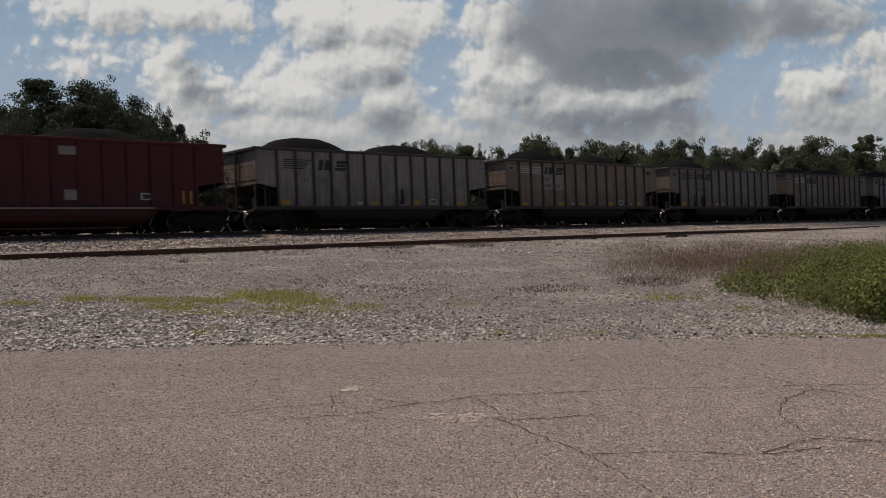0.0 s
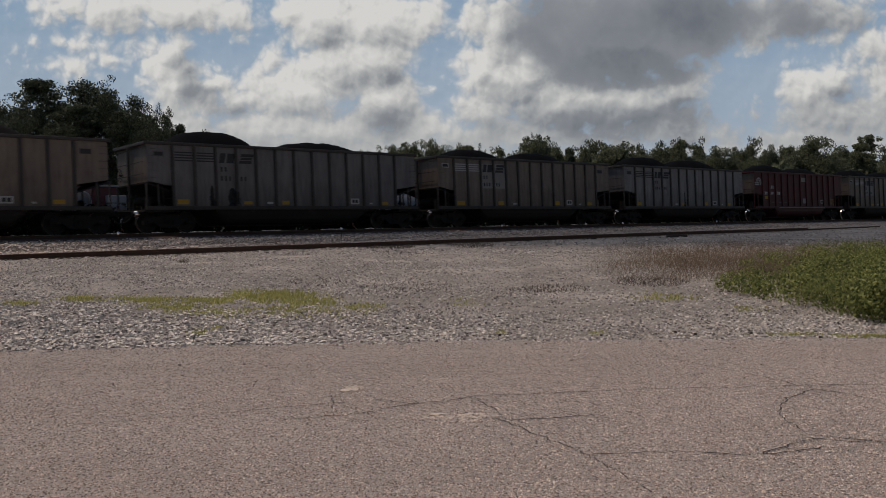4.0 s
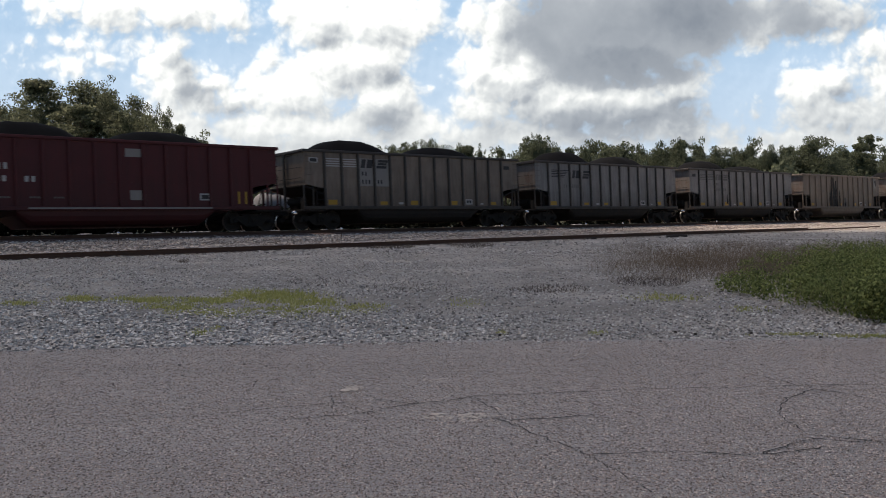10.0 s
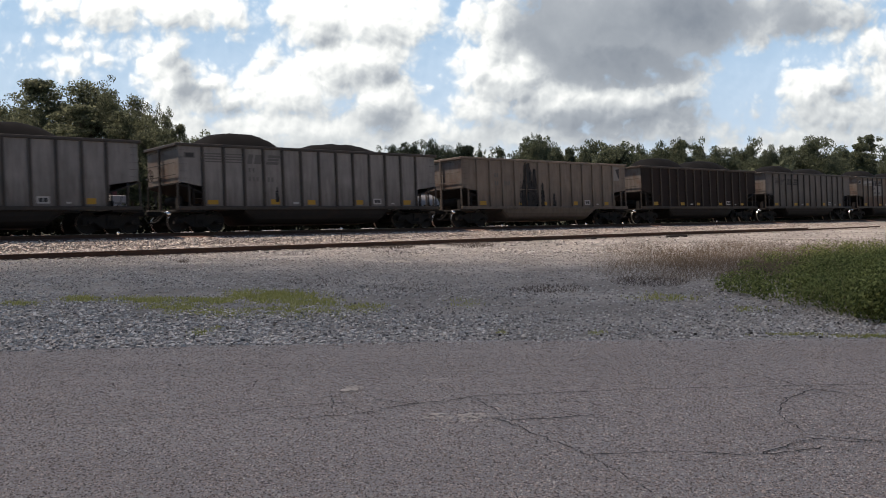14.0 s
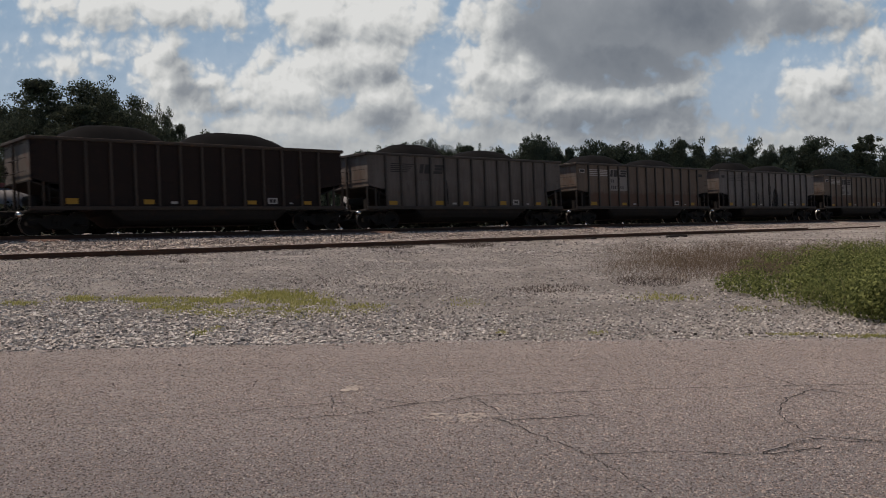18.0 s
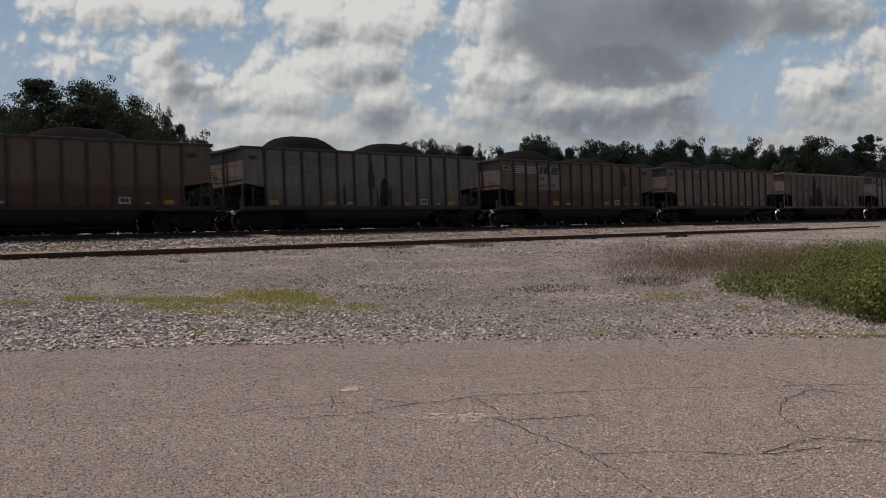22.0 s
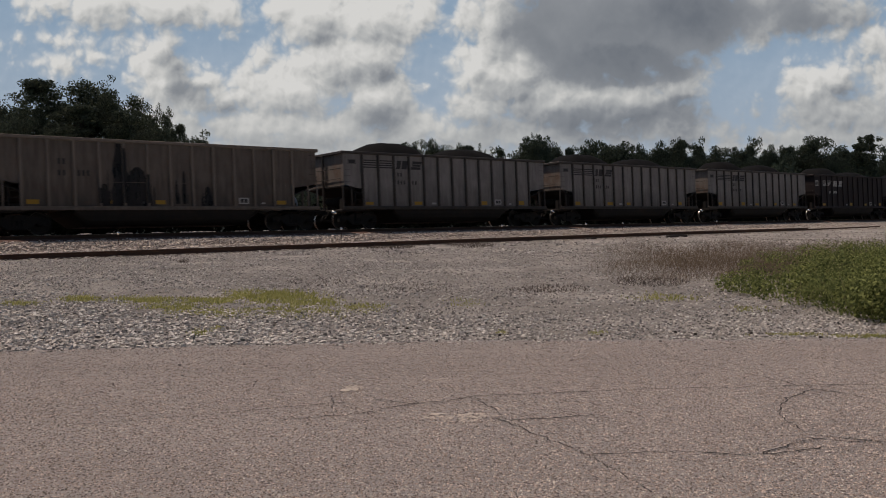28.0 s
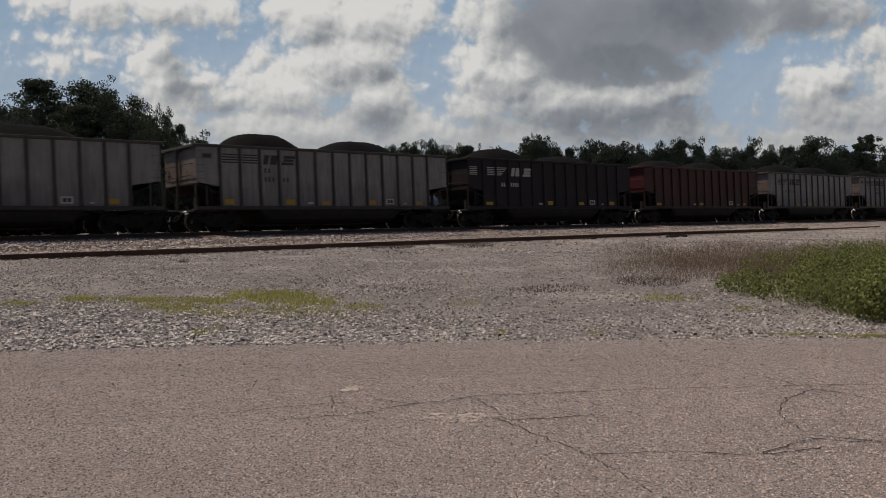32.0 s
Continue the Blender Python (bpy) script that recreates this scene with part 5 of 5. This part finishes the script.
def standpipe():
    """White bent pipe at the end of the first tank."""
    x, y = spot(49.2, along_at(150, 49.2))
    base = put("standpipe", None, None, pose(x, y, 0, 0, 0, 42.06))
    tagged(base, "white painted standpipe with a bent top beside a tank", "pipe")
    bm = bmesh.new()
    pts = [(0.35, 0, 0), (0.35, 0, 1.75)] + [(0.35 * math.cos(a), 0, 1.75 + 0.55 * math.sin(a)) for a in (0.3, 0.6, 0.9, 1.2, 1.5)] + [(-0.25, 0, 2.33)]
    for p, q in zip(pts, pts[1:]):
        add_tube(bm, p, q, 0.06, n=10)
    part("pipe", bm, M_PALE, base)
    part("valve", box(0.26, 0.44, -0.12, 0.12, 0.8, 1.0, 0.02), M_TANKRED, base, "red valve body")


def pump_house():
    x, y = spot(50.0, along_at(178, 50.0))
    base = tagged(put("pump_house", None, None, pose(x, y, 0, 0, 0, 42.06)), "small faded red sheet-metal pump house with a flat white roof", "shed")
    part("wall", box(-0.7, 0.7, -0.6, 0.6, -0.05, 2.62, 0.02), M_TANKRED, base)
    part("roof", box(-0.82, 0.82, -0.72, 0.72, 2.624, 2.72, 0.015), M_PALE, base, "pale flat roof")
    part("door", box(-0.32, 0.32, -0.63, -0.604, 0.1, 2.1, 0.008), M_TANKRED, base)
    part("louvre", box(0.4, 0.62, -0.63, -0.604, 1.7, 2.2, 0.008), M_PALE, base, "pale ventilation louvre")


def pallet_stack():
    """Pale ribbed crates stacked beside the pump house."""
    x, y = spot(49.0, along_at(206, 49.0))
    base = tagged(put("crate_stack", None, None, pose(x, y, 0, 0, 0, 42.06)), "stack of pale ribbed crates beside a red pump house", "crates")
    for k in range(5):
        part("crate", box(-0.42 + 0.03 * (k % 2), 0.42 + 0.03 * (k % 2), -0.4, 0.4, 0.44 * k + 0.002, 0.44 * k + 0.40, 0.02), M_PALE, base)
        part("batten", box(-0.4, 0.4, -0.36, 0.36, 0.44 * k + 0.402, 0.44 * k + 0.44, 0.0), M_TIE, base)


standpipe()
pump_house()
pallet_stack()


# ------------------------------------------------------------------ trees
def leaf_cloud(centres, n, size, seed, squash=0.8):
    """Leaves as small bent quads, gathered in clumps round the centres (x, y, z, radius)."""
    rs = np.random.RandomState(seed)
    c = np.array(centres)
    wts = c[:, 3] ** 2
    pick = rs.choice(len(c), n, p=wts / wts.sum())
    d = rs.normal(size=(n, 3))
    d /= np.linalg.norm(d, axis=1)[:, None]
    rad = c[pick, 3] * (0.45 + 0.6 * rs.rand(n) ** 0.6)
    pos = c[pick, :3] + d * rad[:, None] * np.array([1, 1, squash])
    nrm = d + rs.normal(size=(n, 3)) * 0.7
    nrm /= np.linalg.norm(nrm, axis=1)[:, None]
    u = np.cross(nrm, rs.normal(size=(n, 3)))
    u /= np.linalg.norm(u, axis=1)[:, None]
    v = np.cross(nrm, u)
    s = (size * rs.uniform(0.6, 1.3, n))[:, None]
    verts = np.stack([pos - u * s, pos - v * s * 0.55 + nrm * s * 0.12, pos + u * s, pos + v * s * 0.55 + nrm * s * 0.12], 1).reshape(-1, 3)
    faces = np.arange(4 * n).reshape(-1, 4)
    return verts.tolist(), faces.tolist()


def tree_kind(seed, height, spread, clumps, leaves, size, mat, low=0.22):
    """Trunk with limbs and the lobed crown that they carry; the meshes are shared between alike trees."""
    rnd = random.Random(seed)
    bm = bmesh.new()
    bend = [Vector((rnd.uniform(-0.1, 0.1) * i, rnd.uniform(-0.1, 0.1) * i, height * 0.84 * i / 5)) for i in range(6)]
    r = height * 0.014 + 0.05
    for i in range(5):
        add_tube(bm, bend[i], bend[i + 1], r * (1 - i * 0.18), r * (1 - (i + 1) * 0.18), 8)
    centres = []
    lobes = [(rnd.uniform(0, 6.283), rnd.uniform(0.1, 0.95), rnd.uniform(0.6, 1.0)) for _ in range(9)]
    for k in range(clumps):
        # each limb ends in one of a few lobes, so that the crown has bays and gaps
        a, f, push = lobes[k % 9] if k % 4 else (rnd.uniform(0, 6.283), rnd.uniform(0.05, 1.0), rnd.uniform(0.3, 0.9))
        a, f = a + rnd.gauss(0, 0.35), min(1.0, max(0.0, f + rnd.gauss(0, 0.10)))
        z = height * (low + (0.92 - low) * f)
        girth = spread * math.sqrt(max(0.12, 1 - ((f - 0.45) / 0.62) ** 2))
        reach = girth * push * rnd.uniform(0.75, 1.05)
        root = bend[0].lerp(bend[-1], min(0.9, max(0.15, z / height - 0.10)))
        tip = Vector((root.x + math.cos(a) * reach, root.y + math.sin(a) * reach, z))
        mid = root.lerp(tip, 0.5) + Vector((0, 0, -0.15))
        add_tube(bm, root, mid, r * 0.35 * (1.25 - f), r * 0.2 * (1.25 - f), 5)
        add_tube(bm, mid, tip, r * 0.2 * (1.25 - f), r * 0.07, 5)
        rad = spread * rnd.uniform(0.26, 0.42)
        centres.append((*tip, rad))
        for _ in range(2):
            centres.append((tip.x + rnd.gauss(0, rad * 0.7), tip.y + rnd.gauss(0, rad * 0.7), tip.z + rnd.gauss(0, rad * 0.45), rad * rnd.uniform(0.5, 0.8)))
    v, f = leaf_cloud(centres, leaves, size, seed, 0.75)
    flat = np.asarray(v)
    return finish(bm, "trunk", M_BARK), mesh_from("crown", v, f, mat), float(np.percentile(flat[:, 2], 99.8)), float(np.percentile(np.abs(flat[:, 0]), 92))


def plant_tree(kind, x, y, scale, turn, label, group, slim=1.0):
    base = tagged(put("tree", None, None, pose(x, y, 0, 0, 0, turn) @ Matrix.Diagonal((scale * slim, scale * slim, scale, 1))), label, "tree", group)
    put("trunk", kind[0], base)
    put("crown", kind[1], base)


def view_at(px, depth):
    return (px - 784) / 1639 * depth, depth


# the tall grove: bearing, top, half width, depth in metres
GROVE = [(-110, 180, 50, 101), (-55, 186, 44, 99), (18, 175, 34, 103), (60, 178, 24, 97), (94, 146, 42, 100), (160, 148, 34, 98), (182, 141, 28, 99), (194, 160, 18, 96), (130, 190, 46, 94),
         (236, 172, 20, 99), (258, 190, 26, 97), (293, 190, 17, 98), (312, 222, 15, 97), (215, 198, 26, 94), (276, 216, 30, 93), (40, 205, 40, 93)]
# the far treeline: bearing, top, half width
TREELINE_WEST = [(640, 268, 16), (668, 262, 16), (697, 258, 14), (722, 254, 20), (764, 249, 22), (792, 258, 14), (822, 257, 17), (851, 257, 9), (878, 259, 11), (942, 244, 24), (956, 239, 15), (977, 251, 14)]
TREELINE_EAST = [(1008, 261, 9), (1029, 251, 14), (1056, 250, 18), (1092, 253, 26), (1132, 257, 18), (1170, 252, 17), (1200, 247, 15), (1229, 247, 18), (1272, 261, 20), (1305, 262, 16), (1337, 244, 15),
                 (1360, 257, 12), (1390, 260, 14), (1418, 247, 22), (1447, 243, 24), (1485, 260, 18), (1558, 258, 16), (1595, 254, 24), (1650, 250, 30)]


def woods():
    big = [tree_kind(40 + i, 14.0, 2.4 + 0.3 * i, 66, 13000, 0.14, M_TREE) for i in range(4)]
    far = [tree_kind(60 + i, 12.0, 3.0 + 0.4 * (i % 3), 60, 13000, 0.19, M_TREE_FAR) for i in range(6)]
    slim = tree_kind(90, 13.0, 2.0, 44, 9000, 0.17, M_TREE_FAR)
    sparse = tree_kind(91, 12.0, 2.0, 16, 900, 0.2, M_TREE_FAR, 0.5)
    rnd = random.Random(21)

    def stand(kind, px, py, half, depth, label, group):
        x, y = view_at(px, depth)
        scale = ((366 - py) / 1639 * depth + 1.55) / kind[2]
        plant_tree(kind, x, y, scale, rnd.uniform(0, 360), label, group, min(2.4, max(0.4, half / 1639 * depth / (kind[3] * scale))))

    for i, (px, py, half, dp) in enumerate(GROVE):
        stand(big[i % 4], px, py, half * 1.2, dp, "tall broadleaf tree with dark green backlit foliage", "grove behind the track")
    stand(far[1], 348, 236, 30, 125, "small sunlit green tree beside a tall grove", "grove behind the track")
    for i, (px, py, half) in enumerate(TREELINE_WEST + TREELINE_EAST):
        stand(sparse if px == 878 else far[i % 6], px, py + 1, half * 1.12, 186 + 9 * math.sin(i * 2.4), "broadleaf tree in a distant mixed treeline", "far treeline")
    for i in range(34):
        px = 640 + i * 30 + rnd.uniform(-9, 9)
        stand(far[(i * 5) % 6], px, rnd.uniform(270, 284), rnd.uniform(18, 30), rnd.uniform(178, 200), "lower broadleaf tree filling a distant mixed treeline", "far treeline")
    stand(slim, 1527, 240, 17, 172, "slender upright tree standing above the treeline", "far treeline")
    # understorey that closes the woods below the crowns
    cents = []
    for i in range(1150):
        px = rnd.uniform(-250, 1800)
        dp = rnd.uniform(165, 215) if px > 400 else rnd.uniform(104, 130)
        x, y = view_at(px, dp)
        top = 7.4 if px > 540 else 5.0
        cents.append((x, y, rnd.uniform(1.0, top), rnd.uniform(1.8, 3.2)))
    v, f = leaf_cloud(cents, 95000, 0.5, 77)
    v = [(x, y, max(0.0, z)) for x, y, z in v]
    tagged(put("undergrowth", mesh_from("undergrowth", v, f, M_TREE_FAR)), "dense green undergrowth below the far trees", "bushes", kind="stuff")


woods()


# ------------------------------------------------------------------ weeds and grass
def blades(rows, mat, name, label, category, seed, width=0.006, lean=0.35):
    """Grass as tapered three-sided-in-outline blades. rows: x, y, z, height."""
    rs = np.random.RandomState(seed)
    p = np.asarray(rows, float)
    n = len(p)
    a = rs.uniform(0, 6.283, n)
    l = rs.uniform(0.05, lean, n) * p[:, 3]
    tip = p[:, :3] + np.stack([np.cos(a) * l, np.sin(a) * l, p[:, 3]], 1)
    mid = p[:, :3] + np.stack([np.cos(a) * l * 0.3, np.sin(a) * l * 0.3, p[:, 3] * 0.6], 1)
    b = rs.uniform(0, 6.283, n)
    w = np.stack([np.cos(b), np.sin(b), np.zeros(n)], 1) * (width * rs.uniform(0.6, 1.4, n))[:, None]
    verts = np.stack([p[:, :3] - w, p[:, :3] + w, mid + w * 0.8, tip, mid - w * 0.8], 1).reshape(-1, 3)
    faces = (np.array([[0, 1, 2, 4]])[None] + 5 * np.arange(n)[:, None, None]).reshape(-1, 4).tolist()
    tri = (np.array([[4, 2, 3]])[None] + 5 * np.arange(n)[:, None, None]).reshape(-1, 3).tolist()
    me = bpy.data.meshes.new(name)
    me.from_pydata(verts.tolist(), [], faces + tri)
    me.materials.append(mat)
    return tagged(put(name, me), label, category, kind="stuff")


def vegetation():
    rs = np.random.RandomState(31)
    # short grass in the gravel: view column, row, half width, half depth, weight
    rows = []
    for cx, cy, rx, ry, n, h in ((30, 538, 34, 4, 420, 0.07), (145, 531, 28, 4, 800, 0.08), (255, 532, 38, 5, 1300, 0.09), (305, 546, 44, 6, 1000, 0.065), (370, 534, 56, 5, 1100, 0.08), (480, 526, 58, 8, 3200, 0.11),
                                 (550, 536, 44, 7, 1100, 0.08), (520, 552, 84, 8, 1700, 0.06), (375, 556, 60, 6, 1050, 0.055), (645, 546, 38, 7, 480, 0.06), (355, 590, 14, 4, 200, 0.07), (385, 582, 10, 3, 90, 0.06),
                                 (820, 536, 26, 6, 160, 0.07), (890, 590, 10, 3, 70, 0.06), (1055, 590, 14, 3, 70, 0.06), (1400, 593, 50, 2, 320, 0.05), (1530, 597, 50, 2.5, 460, 0.055), (1180, 528, 50, 6, 520, 0.08), (1330, 548, 40, 4, 160, 0.08)):
        for _ in range(int(n * 1.5)):
            x, y = floor_at(cx + rs.normal() * rx * 0.62, cy + rs.normal() * ry * 0.66)
            if noise.noise((x * 3.2, y * 3.2, 5)) + 0.5 * noise.noise((x * 9, y * 9, 5)) < rs.uniform(-0.35, 0.2):
                continue
            rows.append((x, y, lump(x, y) - 0.005, h * rs.uniform(0.25, 0.75)))
    blades(rows, M_GRASS, "grass_patch", "short yellow-green grass growing through gravel", "grass", 3, 0.008, 0.8)
    # rank brush beyond the far side of the track, its leaves near black for shade
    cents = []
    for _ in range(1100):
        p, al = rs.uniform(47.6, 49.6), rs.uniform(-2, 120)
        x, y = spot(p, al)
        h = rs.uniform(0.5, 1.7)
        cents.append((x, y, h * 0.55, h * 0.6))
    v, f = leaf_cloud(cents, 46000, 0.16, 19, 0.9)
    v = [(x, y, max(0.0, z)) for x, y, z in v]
    tagged(put("trackside_brush", mesh_from("trackside_brush", v, f, M_BRUSH)), "rank brush along the track's far side, coloured near black for shade", "brush", kind="stuff")
    # the dry brown weeds
    rows = []
    for _ in range(110000):
        px, py = rs.uniform(1040, 1600), rs.uniform(428, 500)
        edge = 0.6 * min(1, max(0, (px - 1040) / 150)) * min(1, max(0, (506 - py) / 42)) * min(1, max(0.25, (py - 424) / 30))
        if rs.rand() > edge + 0.25 * (noise.noise((px * 0.012, py * 0.03, 2))):
            continue
        x, y = floor_at(px, py)
        rows.append((x, y, lump(x, y) - 0.01, rs.uniform(0.06, 0.3) * (0.6 + 0.5 * min(1, max(0, (px - 1060) / 250)))))
    blades(rows, M_DRY, "dry_weeds", "sparse dry brown weed stems on gravel", "weeds", 4, 0.0024, 1.7)
    rows = []
    for cx, cy, rx, ry, n in ((970, 513, 75, 7, 300), (720, 509, 90, 7, 150), (565, 500, 60, 6, 130), (690, 438, 46, 4, 700), (835, 435, 44, 4, 600), (470, 438, 12, 4, 60), (325, 466, 10, 2, 60), (1150, 500, 70, 8, 500)):
        for _ in range(n):
            a, r = rs.rand() * 6.283, math.sqrt(rs.rand())
            x, y = floor_at(cx + math.cos(a) * r * rx, cy + math.sin(a) * r * ry)
            rows.append((x, y, lump(x, y) - 0.005, rs.uniform(0.02, 0.09) * (1.6 if y > 22 else 1)))
    blades(rows, M_DEBRIS, "dead_weeds", "flattened dead weeds and dark debris on gravel", "weeds", 6, 0.008, 2.0)
    # green weeds: broad leaves in clumps, higher towards the back
    cents = []
    for _ in range(1000):
        px, py = rs.uniform(1262, 1760), rs.uniform(452, 575)
        front = 516 + (px - 1270) * 0.20
        if py > front:
            continue
        if px < 1272 + max(0, (500 - py)) * 1.6:
            continue
        x, y = floor_at(px, py)
        if noise.noise((x * 1.7, y * 1.7, 6)) < -0.4:
            continue
        h = 0.14 + 0.4 * min(1, max(0, (px - 1270) / 330)) + 0.24 * noise.noise((x * 1.1, y * 1.1, 0))
        h = max(0.07, h)
        cents.append((x, y, h * 0.55, max(0.09, h * 0.62)))
    v, f = leaf_cloud(cents, 95000, 0.03, 12, 0.9)
    v = [(x, y, max(0.0, z)) for x, y, z in v]
    tagged(put("green_weeds", mesh_from("green_weeds", v, f, M_WEED)), "lush low green weeds with broad leaves at the yard's edge", "weeds", kind="stuff")
    rows = []
    for _ in range(500):
        c = cents[rs.randint(len(cents))]
        rows.append((c[0] + rs.normal() * 0.25, c[1] + rs.normal() * 0.25, 0.0, c[2] * 1.7 * rs.uniform(0.7, 1.35)))
    blades([(r[0] + rs.normal() * 0.15, r[1] + rs.normal() * 0.15, 0.0, r[3] * rs.uniform(0.8, 1.3)) for r in rows], M_DRY, "dead_stalks", "thin dry brown stalks among green weeds", "weeds", 10, 0.003, 1.0)
    blades(rows, M_WEED, "weed_stalks", "tall thin green weed stalks above broad leaves", "weeds", 9, 0.006, 0.8)


vegetation()


# ------------------------------------------------------------------ all that moves
def motions():
    steps = [2.0 * k for k in range(17)]
    for i, (car, heap) in enumerate(zip(TRAIN, HEAPS)):
        rows = [(t, TRACK @ pose(FIRST_CAR + i * CAR_PITCH + SLACK[i] - run(t), 0, 0)) for t in steps]
        walk(car, rows)
        walk(heap, rows)
    # every wheel turns alike: the first is keyed, the others take over its turning
    turn = [(k / 15.0, run(k / 15.0) / 0.457) for k in range(481)]
    for base_x in (-0.89, 0.89):
        same = [w for w in WHEELS if abs(w.location.x - base_x) < 0.01]
        walk(same[0], [(t, Matrix.Translation((base_x, 0, 0.457)) @ Matrix.Rotation(-a, 4, 'Y')) for t, a in turn])
        for w in same[1:]:
            w.rotation_mode = "QUATERNION"
            keys = w.animation_data_create()
            keys.action = same[0].animation_data.action
            keys.action_slot = same[0].animation_data.action_slot
    # the shade's middle crosses the yard at about 10 m a second towards the road
    def over(y):
        return Matrix.Translation(Vector((0, y, 0)) + CLOUD_OVER)
    walk(passing_cloud, [(t, over(y)) for t, y in ((0, 112), (3, 86), (6, 55), (8.5, 30), (11, 10), (14, -14), (16.8, -32), (17.2, -34), (18, -36), (18.7, -41), (20, -58), (26, -118), (32, -180))])

    # the second shade comes in over the woods and stays behind the track
    def beyond(perp):
        x, y = spot(perp, 70.0)
        return Matrix.Translation(Vector((x, y, 0)) + CLOUD_OVER) @ pose(0, 0, 0, 0, 0, 42.06)
    walk(woods_shade_cloud, [(t, beyond(p)) for t, p in ((0, 330), (8, 290), (14, 240), (17, 190), (19.5, 163), (26, 161), (32, 160))])
    walk(backdrop, [(0.0, pose(20, 3040, 0)), (32.0, pose(-5, 2955, 0))])


motions()
